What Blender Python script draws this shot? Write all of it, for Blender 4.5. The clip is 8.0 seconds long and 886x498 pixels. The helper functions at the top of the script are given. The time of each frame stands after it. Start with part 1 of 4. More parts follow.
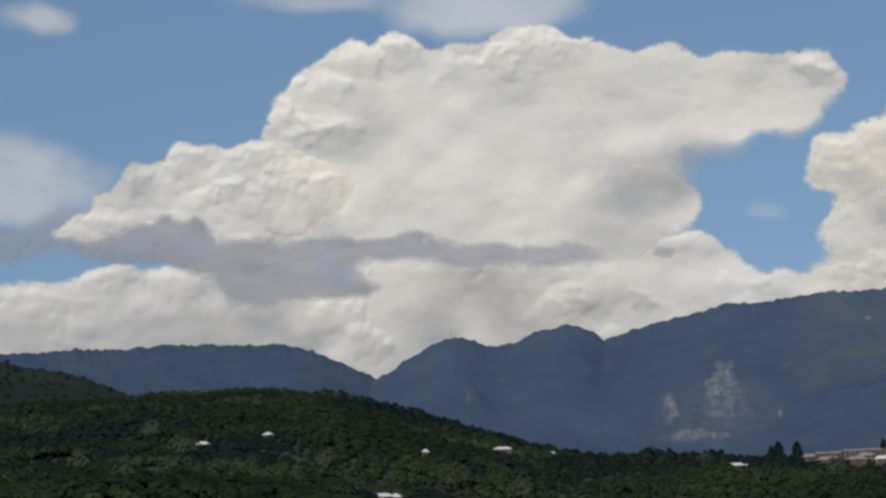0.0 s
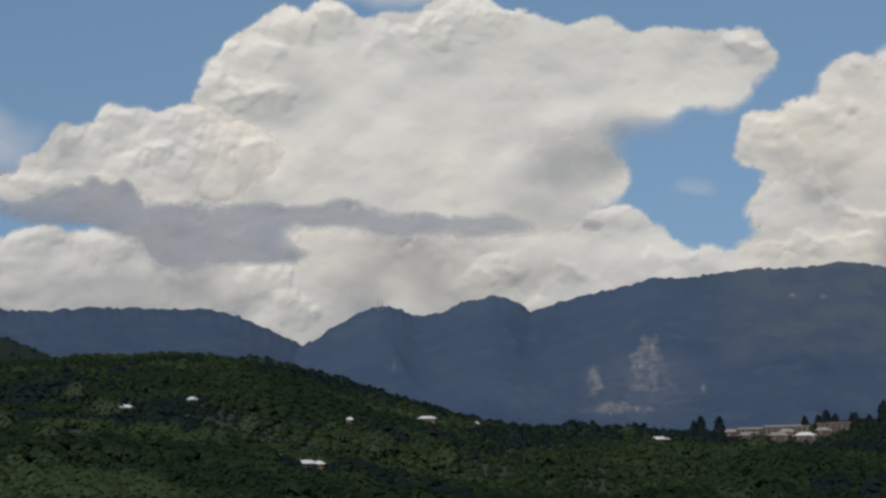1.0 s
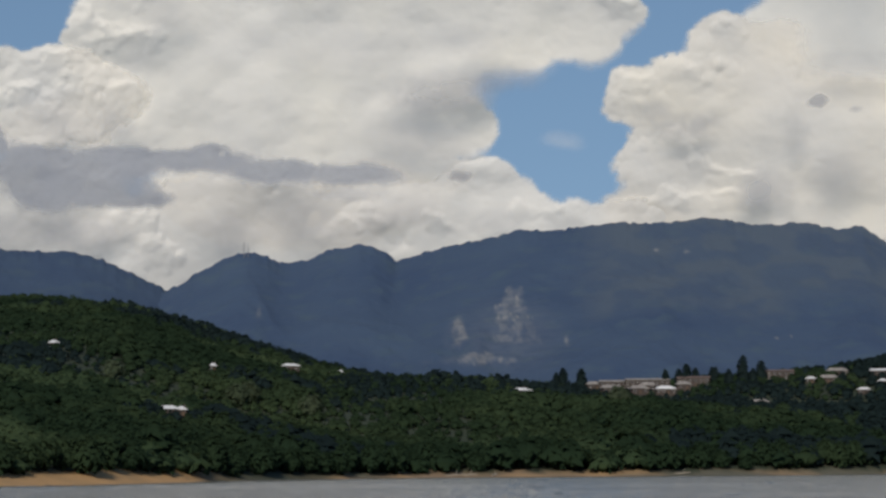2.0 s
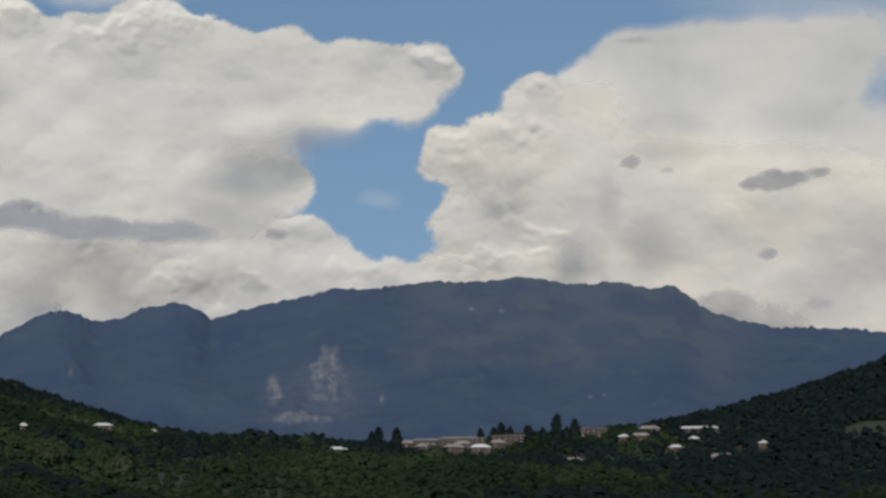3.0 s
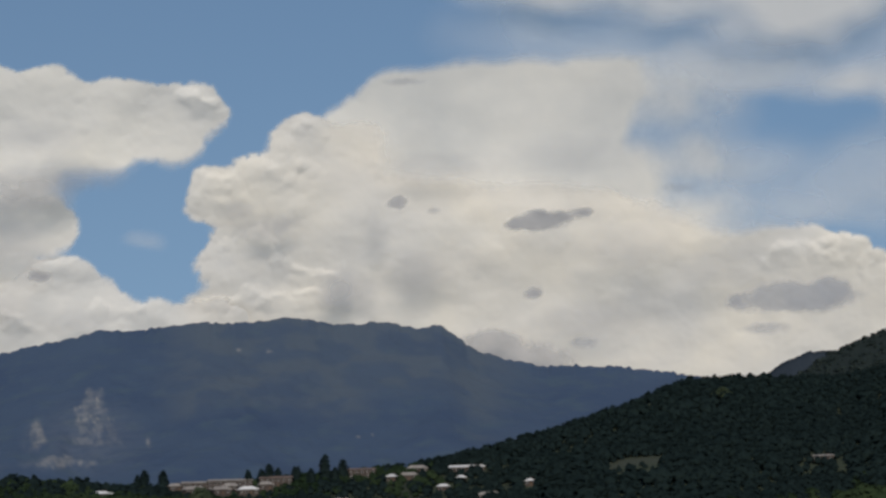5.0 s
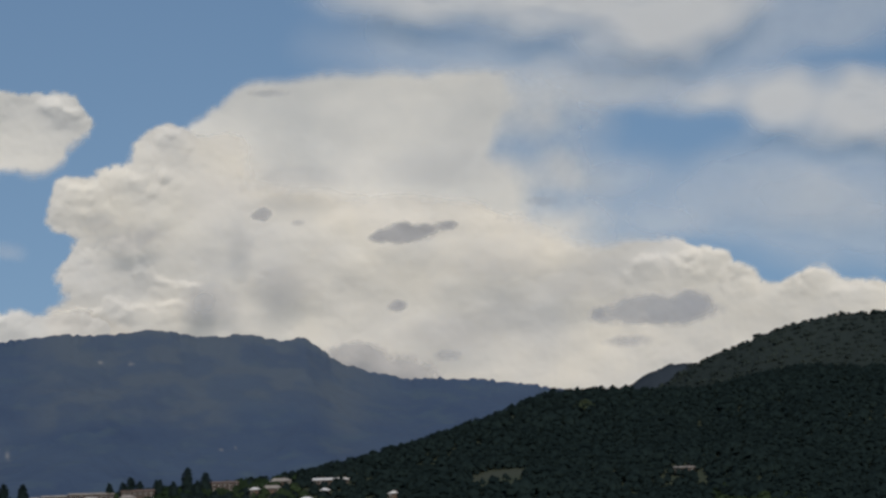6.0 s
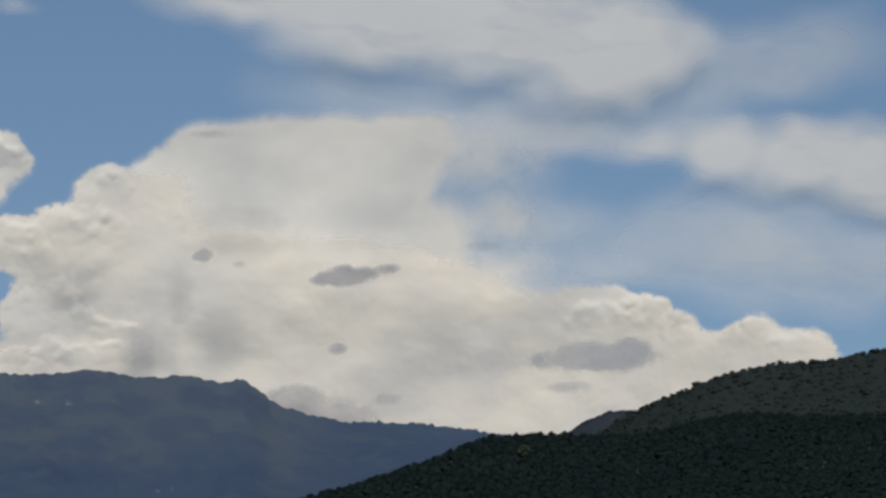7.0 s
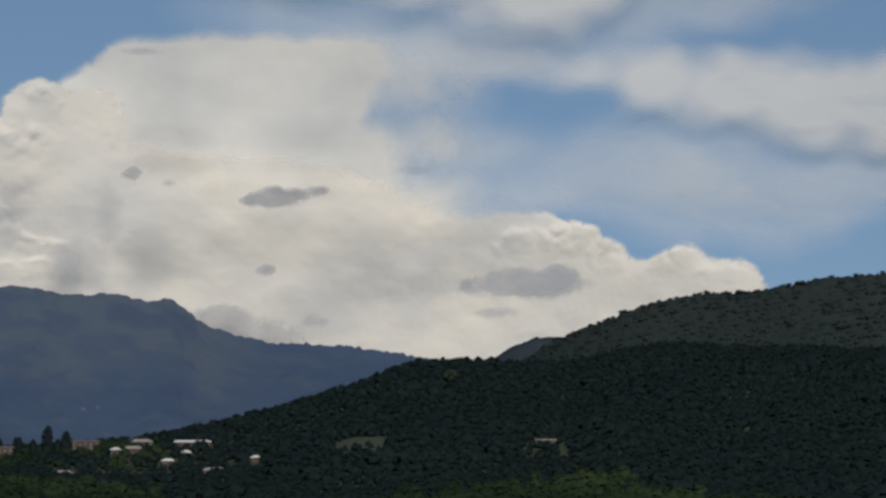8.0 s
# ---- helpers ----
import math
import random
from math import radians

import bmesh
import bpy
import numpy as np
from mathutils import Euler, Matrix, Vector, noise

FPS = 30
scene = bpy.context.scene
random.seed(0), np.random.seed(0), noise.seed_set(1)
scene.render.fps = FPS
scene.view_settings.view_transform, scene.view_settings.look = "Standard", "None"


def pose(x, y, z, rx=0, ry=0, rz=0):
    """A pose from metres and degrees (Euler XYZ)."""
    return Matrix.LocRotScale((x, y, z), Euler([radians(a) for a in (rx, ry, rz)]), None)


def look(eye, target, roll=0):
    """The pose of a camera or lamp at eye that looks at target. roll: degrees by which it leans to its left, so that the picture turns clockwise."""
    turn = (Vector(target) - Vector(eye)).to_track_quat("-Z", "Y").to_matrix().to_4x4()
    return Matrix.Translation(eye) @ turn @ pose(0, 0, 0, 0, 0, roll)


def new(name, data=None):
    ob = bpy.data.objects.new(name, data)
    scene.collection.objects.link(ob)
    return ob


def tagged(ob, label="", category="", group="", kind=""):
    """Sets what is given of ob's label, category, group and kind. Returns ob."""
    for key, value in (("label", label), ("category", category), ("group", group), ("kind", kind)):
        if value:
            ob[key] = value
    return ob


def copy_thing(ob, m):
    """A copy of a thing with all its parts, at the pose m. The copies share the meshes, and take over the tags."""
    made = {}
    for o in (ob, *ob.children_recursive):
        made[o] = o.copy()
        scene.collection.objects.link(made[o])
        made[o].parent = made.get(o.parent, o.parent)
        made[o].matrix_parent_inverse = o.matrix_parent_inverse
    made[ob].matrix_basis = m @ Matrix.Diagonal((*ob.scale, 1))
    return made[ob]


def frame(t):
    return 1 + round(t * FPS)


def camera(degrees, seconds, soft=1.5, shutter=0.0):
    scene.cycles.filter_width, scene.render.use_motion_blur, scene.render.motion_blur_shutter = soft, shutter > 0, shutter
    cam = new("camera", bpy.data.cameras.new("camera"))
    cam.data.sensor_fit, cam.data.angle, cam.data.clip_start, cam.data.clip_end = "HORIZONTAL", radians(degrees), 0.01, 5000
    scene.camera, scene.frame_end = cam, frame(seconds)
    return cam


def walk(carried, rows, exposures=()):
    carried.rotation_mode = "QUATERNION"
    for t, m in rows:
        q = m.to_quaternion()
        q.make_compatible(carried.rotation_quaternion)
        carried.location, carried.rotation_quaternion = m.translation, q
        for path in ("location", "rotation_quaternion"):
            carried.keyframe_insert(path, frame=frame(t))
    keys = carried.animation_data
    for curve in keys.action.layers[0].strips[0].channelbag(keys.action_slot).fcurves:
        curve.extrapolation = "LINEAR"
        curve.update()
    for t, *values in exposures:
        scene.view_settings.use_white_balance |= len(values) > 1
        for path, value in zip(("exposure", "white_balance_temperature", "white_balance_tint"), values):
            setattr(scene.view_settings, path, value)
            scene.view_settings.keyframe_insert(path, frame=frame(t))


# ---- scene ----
cam = camera(24.0, 8.0, soft=2.8)
EYE = 6.0
# seconds, heading (left is plus), pitch, lean
ROWS = [
    (0.0, 8.212, 8.232, -2.111), (0.2, 9.162, 8.231, -1.796), (0.3, 9.323, 8.164, -1.898), (0.5, 9.121, 8.053, -1.695), (0.8, 7.883, 7.687, -1.216), (1.0, 6.254, 7.328, -1.059),
    (1.2, 4.74, 7.678, -1.007), (2.3, 1.336, 5.489, -0.2), (2.5, 0.008, 5.533, -0.39), (2.8, -1.243, 6.899, -0.693), (3.0, -2.515, 7.454, -0.66),
    (3.2, -3.783, 7.804, -1.051), (3.5, -4.699, 8.741, -1.782), (3.8, -5.766, 8.775, -1.983), (4.0, -6.438, 8.771, -1.914), (4.2, -7.661, 8.725, -2.057),
    (5.3, -9.083, 8.387, -1.699), (5.4, -9.207, 8.578, -1.69), (5.5, -9.707, 8.549, -1.824), (5.8, -11.41, 8.318, -1.659), (6.0, -12.763, 8.647, -2.141), (6.2, -12.572, 8.768, -2.411),
    (6.5, -13.131, 10.551, -1.74), (6.7, -14.311, 10.536, -1.692), (7.0, -14.435, 9.806, -1.543), (7.2, -14.402, 9.454, -1.287), (7.5, -14.657, 9.524, -1.273), (7.8, -15.909, 8.338, -0.951),
    (8.0, -16.339, 7.684, -0.599),
]
walk(cam, [(t, pose(0, 0, EYE, 90 + pitch, 0, yaw) @ pose(0, 0, 0, 0, 0, lean)) for t, yaw, pitch, lean in ROWS],
     exposures=[(0.0, -0.03), (0.5, -0.08), (1.0, -0.08), (2.5, -0.07), (3.5, -0.17), (8.0, -0.18)])

# ---------------------------------------------------------------- light
SUN_AZ, SUN_EL = 188.0, 34.0        # compass from +y clockwise, height
world = bpy.data.worlds.new("world")
scene.world = world
world.use_nodes = True
wn, wl = world.node_tree.nodes, world.node_tree.links
sky = wn.new("ShaderNodeTexSky")
sky.sky_type, sky.sun_disc = "NISHITA", False
sky.sun_elevation, sky.sun_rotation = radians(SUN_EL), radians(SUN_AZ)
sky.altitude, sky.air_density, sky.dust_density, sky.ozone_density = 900.0, 1.0, 0.2, 2.0
dome = wn.new("ShaderNodeTexCoord")
lift = wn.new("ShaderNodeMapping")      # clear mountain air: little whitening towards the horizon
lift.inputs["Location"].default_value, lift.inputs["Scale"].default_value = (0, 0, 0.123), (1, 1, 0.5)
wl.new(dome.outputs["Generated"], lift.inputs[0])
wl.new(lift.outputs[0], sky.inputs[0])
tone = wn.new("ShaderNodeHueSaturation")
tone.inputs["Hue"].default_value, tone.inputs["Saturation"].default_value = 0.498, 1.02
wl.new(sky.outputs[0], tone.inputs["Color"])
wl.new(tone.outputs[0], wn["Background"].inputs[0])
wn["Background"].inputs[1].default_value = 0.072

sun = new("sun", bpy.data.lights.new("sun", "SUN"))
sun.data.energy, sun.data.angle, sun.data.color = 3.05, radians(10.0), (1.0, 0.89, 0.74)
sun_way = Vector((math.cos(radians(SUN_EL)) * math.sin(radians(SUN_AZ)), math.cos(radians(SUN_EL)) * math.cos(radians(SUN_AZ)), math.sin(radians(SUN_EL))))
sun.matrix_world = look(sun_way * 3000, (0, 0, 0))


# ---------------------------------------------------------------- noise
def lattice(ix, iy, seed):
    h = (ix.astype(np.int64) * 374761393 + iy.astype(np.int64) * 668265263 + seed * 974711) & 0x7FFFFFFF
    h = ((h ^ (h >> 13)) * 1274126177) & 0x7FFFFFFF
    return ((h ^ (h >> 16)) & 0xFFFF) / 65535.0


def soft_noise(x, y, seed=0):
    ix, iy = np.floor(x), np.floor(y)
    u, v = x - ix, y - iy
    u, v = u * u * u * (u * (6 * u - 15) + 10), v * v * v * (v * (6 * v - 15) + 10)
    a, b = lattice(ix, iy, seed), lattice(ix + 1, iy, seed)
    c, d = lattice(ix, iy + 1, seed), lattice(ix + 1, iy + 1, seed)
    return a + (b - a) * u + (c - a) * v + (a - b - c + d) * u * v


def fbm(x, y, octaves=4, seed=0):
    """Sum of octaves, about -1 to 1."""
    out, amp, tot = 0.0, 1.0, 0.0
    for k in range(octaves):
        out = out + amp * (2 * soft_noise(x * 2 ** k + 17.3 * k, y * 2 ** k - 9.1 * k, seed + k) - 1)
        tot, amp = tot + amp, amp * 0.5
    return out / tot * 1.6


def step(lo, hi, x):
    s = np.clip((x - lo) / (hi - lo), 0, 1)
    return s * s * (3 - 2 * s)


# ---------------------------------------------------------------- materials
def material(name):
    m = bpy.data.materials.new(name)
    m.use_nodes = True
    return m, m.node_tree.nodes, m.node_tree.links, m.node_tree.nodes["Principled BSDF"]


def mixed(nodes, links, a, b, fac):
    mix = nodes.new("ShaderNodeMix")
    mix.data_type = "RGBA"
    for sock, v in ((mix.inputs[6], a), (mix.inputs[7], b), (mix.inputs[0], fac)):
        if isinstance(v, bpy.types.NodeSocket):
            links.new(v, sock)
        elif isinstance(v, tuple):
            sock.default_value = (*v, 1)
        else:
            sock.default_value = v
    return mix.outputs[2]


def noise_fac(nodes, links, scale, lo=0.35, hi=0.65, detail=4.0, stretch=(1, 1, 1)):
    geo = nodes.new("ShaderNodeNewGeometry")
    mp = nodes.new("ShaderNodeMapping")
    mp.inputs["Scale"].default_value = stretch
    tex = nodes.new("ShaderNodeTexNoise")
    tex.inputs["Scale"].default_value, tex.inputs["Detail"].default_value = scale, detail
    ramp = nodes.new("ShaderNodeMapRange")
    ramp.inputs[1].default_value, ramp.inputs[2].default_value = lo, hi
    links.new(geo.outputs["Position"], mp.inputs[0])
    links.new(mp.outputs[0], tex.inputs["Vector"])
    links.new(tex.outputs[0], ramp.inputs[0])
    return ramp.outputs[0]


def bumped(nodes, links, bsdf, height, strength, distance):
    bump = nodes.new("ShaderNodeBump")
    bump.inputs["Strength"].default_value, bump.inputs["Distance"].default_value = strength, distance
    links.new(height, bump.inputs["Height"])
    links.new(bump.outputs[0], bsdf.inputs["Normal"])


def attribute(nodes, name):
    a = nodes.new("ShaderNodeAttribute")
    a.attribute_name = name
    return a.outputs["Fac"]


def plain(name, c1, c2, scale, rough=0.8, bump=0.0, metal=0.0):
    m, n, l, b = material(name)
    l.new(mixed(n, l, c1, c2, noise_fac(n, l, scale)), b.inputs["Base Color"])
    b.inputs["Roughness"].default_value, b.inputs["Metallic"].default_value = rough, metal
    if bump:
        bumped(n, l, b, noise_fac(n, l, scale * 6, 0, 1), 0.5, bump)
    return m


def ground_material():
    m, n, l, b = material("meadow_and_shore")
    grass = mixed(n, l, (0.020, 0.031, 0.018), (0.027, 0.038, 0.022), noise_fac(n, l, 0.02))
    grass = mixed(n, l, grass, (0.022, 0.034, 0.018), noise_fac(n, l, 0.15, 0.45, 0.7))
    grass = mixed(n, l, grass, (0.031, 0.039, 0.026), attribute(n, "lawn"))
    sand = mixed(n, l, (0.36, 0.235, 0.12), (0.23, 0.16, 0.10), noise_fac(n, l, 0.03, 0.4, 0.6, stretch=(1, 1, 6)))
    sand = mixed(n, l, sand, (0.105, 0.10, 0.072), noise_fac(n, l, 0.012, 0.43, 0.56))
    sand = mixed(n, l, sand, mixed(n, l, (0.43, 0.26, 0.115), (0.34, 0.215, 0.10), noise_fac(n, l, 0.06)), attribute(n, "beach"))
    l.new(mixed(n, l, grass, sand, attribute(n, "sand")), b.inputs["Base Color"])
    b.inputs["Roughness"].default_value = 0.9
    bumped(n, l, b, noise_fac(n, l, 0.4, 0, 1), 0.6, 0.8)
    return m


def mountain_material(name, c1, c2, clear, upper_tone=(0.074, 0.100, 0.138)):
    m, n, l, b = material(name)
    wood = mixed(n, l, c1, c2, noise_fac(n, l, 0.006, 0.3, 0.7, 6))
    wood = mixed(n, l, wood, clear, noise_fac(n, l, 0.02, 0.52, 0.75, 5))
    wood = mixed(n, l, wood, upper_tone, attribute(n, "upper_tone"))
    rock = mixed(n, l, (0.250, 0.255, 0.262), (0.13, 0.142, 0.160), noise_fac(n, l, 0.045, 0.40, 0.66, 6))
    l.new(mixed(n, l, wood, rock, attribute(n, "rock")), b.inputs["Base Color"])
    b.inputs["Roughness"].default_value = 0.95
    b.inputs["Specular IOR Level"].default_value = 0.1
    bumped(n, l, b, noise_fac(n, l, 0.05, 0, 1, 5), 0.35, 8.0)
    return m


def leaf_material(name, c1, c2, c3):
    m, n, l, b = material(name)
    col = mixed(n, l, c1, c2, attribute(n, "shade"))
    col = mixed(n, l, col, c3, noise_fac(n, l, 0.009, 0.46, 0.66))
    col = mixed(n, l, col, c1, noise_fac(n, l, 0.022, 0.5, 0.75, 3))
    n.remove(b)
    dif, tra, both = n.new("ShaderNodeBsdfDiffuse"), n.new("ShaderNodeBsdfTranslucent"), n.new("ShaderNodeMixShader")
    l.new(col, dif.inputs[0])
    l.new(col, tra.inputs[0])
    both.inputs[0].default_value = 0.32
    l.new(dif.outputs[0], both.inputs[1])
    l.new(tra.outputs[0], both.inputs[2])
    l.new(both.outputs[0], n["Material Output"].inputs[0])
    return m


def water_material():
    m, n, l, b = material("lake_water")
    col = mixed(n, l, (0.195, 0.190, 0.170), (0.135, 0.133, 0.122), noise_fac(n, l, 0.05, 0.35, 0.7, 3, (0.35, 0.12, 1)))
    l.new(col, b.inputs["Base Color"])
    b.inputs["Roughness"].default_value = 0.22
    b.inputs["IOR"].default_value = 1.33
    h = n.new("ShaderNodeMath")
    h.operation = "ADD"
    l.new(noise_fac(n, l, 0.14, 0, 1, 5, (1.0, 0.6, 1)), h.inputs[0])
    l.new(noise_fac(n, l, 0.035, 0, 1, 3, (0.6, 0.5, 1)), h.inputs[1])
    bumped(n, l, b, h.outputs[0], 1.0, 1.4)
    return m


def cloud_material(name, c1, c2, scale, grain=0.012):
    m, n, l, b = material(name)
    n.remove(b)
    col = mixed(n, l, c1, c2, noise_fac(n, l, scale, 0.3, 0.7, 4))
    dif, tra, clear = n.new("ShaderNodeBsdfDiffuse"), n.new("ShaderNodeBsdfTranslucent"), n.new("ShaderNodeBsdfTransparent")
    body, shell = n.new("ShaderNodeMixShader"), n.new("ShaderNodeMixShader")
    l.new(col, dif.inputs[0])
    l.new(col, tra.inputs[0])
    body.inputs[0].default_value = 0.25
    l.new(dif.outputs[0], body.inputs[1])
    l.new(tra.outputs[0], body.inputs[2])
    fray = n.new("ShaderNodeMath")
    fray.operation, fray.use_clamp = "MULTIPLY_ADD", True
    edge = n.new("ShaderNodeMath")
    edge.operation = "SUBTRACT"
    l.new(noise_fac(n, l, grain, 0.15, 0.85, 5), edge.inputs[0])
    edge.inputs[1].default_value = 0.5
    l.new(edge.outputs[0], fray.inputs[0])
    l.new(attribute(n, "fray"), fray.inputs[1])
    l.new(attribute(n, "cover"), fray.inputs[2])
    l.new(fray.outputs[0], shell.inputs[0])
    l.new(clear.outputs[0], shell.inputs[1])
    l.new(body.outputs[0], shell.inputs[2])
    l.new(shell.outputs[0], n["Material Output"].inputs[0])
    return m


M_GROUND = ground_material()
# Distance haze is put into the blue base colours of mountain and ridge.
M_MOUNTAIN = mountain_material("haze_blue_mountain", (0.043, 0.070, 0.128), (0.055, 0.086, 0.142), (0.060, 0.093, 0.134))
M_RIDGE = mountain_material("haze_blue_ridge", (0.039, 0.064, 0.118), (0.050, 0.079, 0.131), (0.055, 0.085, 0.124))
M_DARK_HILL = mountain_material("dark_wooded_hill", (0.014, 0.022, 0.020), (0.019, 0.028, 0.024), (0.022, 0.032, 0.027))
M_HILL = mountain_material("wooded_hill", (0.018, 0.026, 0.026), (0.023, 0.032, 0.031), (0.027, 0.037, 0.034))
# The knoll's distance haze is mixed into this bluer base colour.
M_KNOLL = mountain_material("haze_blue_knoll", (0.026, 0.036, 0.050), (0.034, 0.045, 0.058), (0.038, 0.050, 0.058))
M_LEAF = leaf_material("broad_leaves", (0.021, 0.038, 0.022), (0.028, 0.049, 0.026), (0.047, 0.072, 0.036))
M_CONIFER = leaf_material("dark_needles", (0.017, 0.029, 0.030), (0.022, 0.036, 0.036), (0.019, 0.032, 0.032))
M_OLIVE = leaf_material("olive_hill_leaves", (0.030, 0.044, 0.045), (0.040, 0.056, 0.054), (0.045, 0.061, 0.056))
M_BARK = plain("bark", (0.10, 0.07, 0.05), (0.05, 0.038, 0.03), 2.0, 0.9, 0.05)
M_WATER = water_material()
M_CLOUD = cloud_material("bright_cloud", (0.985, 0.945, 0.865), (0.88, 0.86, 0.83), 0.005)
M_CREAM = cloud_material("cream_cloud", (0.93, 0.880, 0.79), (0.79, 0.775, 0.75), 0.005)
# Shade on the clouds is put into the base colour of these greys.
M_SHADE_GREY = cloud_material("shaded_grey_cloud", (0.375, 0.400, 0.455), (0.46, 0.482, 0.535), 0.006)
M_PALE_CLOUD = cloud_material("pale_and_shaded_cloud", (0.90, 0.875, 0.83), (0.75, 0.75, 0.74), 0.005)
M_SHADE_DARK = cloud_material("shaded_dark_cloud", (0.43, 0.44, 0.465), (0.56, 0.56, 0.575), 0.02)
M_VEIL = cloud_material("thin_cloud", (0.87, 0.875, 0.885), (0.82, 0.83, 0.85), 0.003, 0.005)


# ---------------------------------------------------------------- mesh helpers
def mesh_object(name, verts, faces, mat, parent=None, label="", smooth=True, attrs=None, normals=None):
    me = bpy.data.meshes.new(name)
    verts, faces = np.asarray(verts, float), np.asarray(faces, int)
    k = faces.shape[1]
    me.vertices.add(len(verts))
    me.vertices.foreach_set("co", verts.ravel())
    me.loops.add(faces.size)
    me.loops.foreach_set("vertex_index", faces.ravel())
    me.polygons.add(len(faces))
    me.polygons.foreach_set("loop_start", np.arange(0, faces.size, k))
    me.polygons.foreach_set("use_smooth", np.full(len(faces), smooth))
    for key, val in (attrs or {}).items():
        me.attributes.new(key, "FLOAT", "POINT").data.foreach_set("value", np.asarray(val, float).ravel())
    me.update(calc_edges=True)
    if normals is not None:
        me.normals_split_custom_set_from_vertices(normals)
    me.materials.append(mat)
    ob = new(name, me)
    ob.parent = parent
    if label:
        ob["label"] = label
    return ob


def grid_faces(rows, cols, keep=None):
    i = np.arange(rows * cols).reshape(rows, cols)
    q = np.stack([i[:-1, :-1], i[:-1, 1:], i[1:, 1:], i[1:, :-1]], -1).reshape(-1, 4)
    return q if keep is None else q[keep.ravel()]


def part(name, bm, mat, parent, label="", smooth=False):
    me = bpy.data.meshes.new(name)
    for f in bm.faces:
        f.smooth = smooth
    bm.to_mesh(me)
    bm.free()
    me.materials.append(mat)
    ob = new(name, me)
    ob.parent = parent
    if label:
        ob["label"] = label
    return ob


# ---------------------------------------------------------------- the lie of the land
# heights of crests as seen from the lake, in degrees, against the bearing
NEAR_AZ = [-40, -26, -20.4, -18.9, -15.8, -13.4, -12.3, -11.3, -10.2, -9.0, -8.1, -7.0, -5.6, -4.5, -2.0, 1.5, 5, 7.9, 9.2, 10.6, 12, 14.2, 15.6, 17.6, 19.7, 22.2, 28.4, 36, 44]
NEAR_EL = [3.0, 4.0, 4.38, 4.53, 4.61, 4.69, 4.63, 4.53, 4.2, 3.88, 3.6, 3.2, 2.78, 2.58, 2.42, 2.3, 2.45, 2.68, 2.88, 3.24, 3.52, 4.23, 4.73, 4.70, 4.6, 5.1, 4.8, 4.4, 3.2]
SHORE_AZ = [-40, -20, -13, -9, -5, 0, 5, 12, 20, 30, 44]
SHORE_R = [560, 590, 625, 735, 915, 935, 980, 1090, 1100, 1040, 900]
CREST_AZ = [-40, -20, -12, -5, 0, 8, 12, 18, 28, 44]
CREST_R = [1500, 1650, 1650, 1500, 1420, 1420, 1500, 1650, 1700, 1500]
FAR_AZ = 46.0
CANOPY = 8.0


def smooth_curve(az, xs, ys, width=0.35):
    """Piecewise line with rounded corners."""
    return sum(np.interp(az + d * width, xs, ys) for d in (-1, -0.5, 0, 0.5, 1)) / 5


def shore_r(az):
    wob = 11 * fbm(az * 0.22, az * 0 + 3.3, 4, 5)
    return smooth_curve(az, SHORE_AZ, SHORE_R, 3.0) + wob


def crest_r(az):
    return smooth_curve(az, CREST_AZ, CREST_R, 3.0)


def land(az, r):
    """Height of the ground at bearing az (degrees) and distance r from the lake's viewpoint."""
    az, r = np.broadcast_arrays(np.asarray(az, float), np.asarray(r, float))
    rs, rc = shore_r(az), crest_r(az)
    top = EYE + rc * np.tan(np.radians(smooth_curve(az, NEAR_AZ, NEAR_EL))) - CANOPY
    s = np.clip((r - rs) / (rc - rs), -1, 1)
    up = np.where(s > 0, 2.5 * step(0, 0.05, s) + (top - 2.5) * np.clip(s, 0, 1) ** 1.15, s * 12)
    x, y = r * np.sin(np.radians(az)), r * np.cos(np.radians(az))
    roll_ = fbm(x / 260, y / 260, 4, 11) * 14 * step(0.05, 0.4, s) * (1 - step(0.75, 1.0, s))
    down = step(0, 700, r - rc)
    return (up + roll_) * (1 - down) + 15 * down - 12 * step(0, 60, rs - r)


def place(az, r):
    return np.stack([r * np.sin(np.radians(az)), r * np.cos(np.radians(az)), land(az, r)], -1)


def meet(az, el):
    """Where the sight line at that bearing and height meets the land."""
    r = np.arange(560.0, 1900.0, 2.0)
    z = land(np.full_like(r, az), r)
    hit = np.nonzero(np.degrees(np.arctan2(z - EYE, r)) > el)[0]
    return float(r[hit[0]]) if len(hit) else float(crest_r(np.array(az)))


# ground: one sheet all round, fine in the stretch that the lake looks upon
az_fine = np.arange(-30, 38.01, 0.14)
az_all = np.concatenate([np.arange(-180, -30, 3.0), az_fine, np.arange(39, 179, 3.0), [180.0]])
r_all = np.concatenate([[5, 100, 300, 500], np.arange(560, 1120, 7.0), np.arange(1120, 1900, 12.0), np.arange(1900, 4951, 250.0)])
A, R = np.meshgrid(np.clip(az_all, -44, 44), r_all)
Az = np.meshgrid(az_all, r_all)[0]
Z = land(A, R)
edge_az = shore_r(A)
bank = R - edge_az
grassy = 1 - 0.75 * step(-9.4, -8.7, A) * (1 - step(-6.0, -5.2, A))
sand = grassy * (1 - step(1.6, 3.6, Z - 1.6 * (1 - step(-9.5, -8, A)) + 1.6 * fbm(A * 1.5, R / 40, 3, 8))) * step(-60, -10, bank)
FIELDS = ((14.05, 2.42, 0.9, 13), (-19.0, 2.6, 1.2, 45), (-16.2, 2.2, 0.7, 30))
lawn = 0 * sand
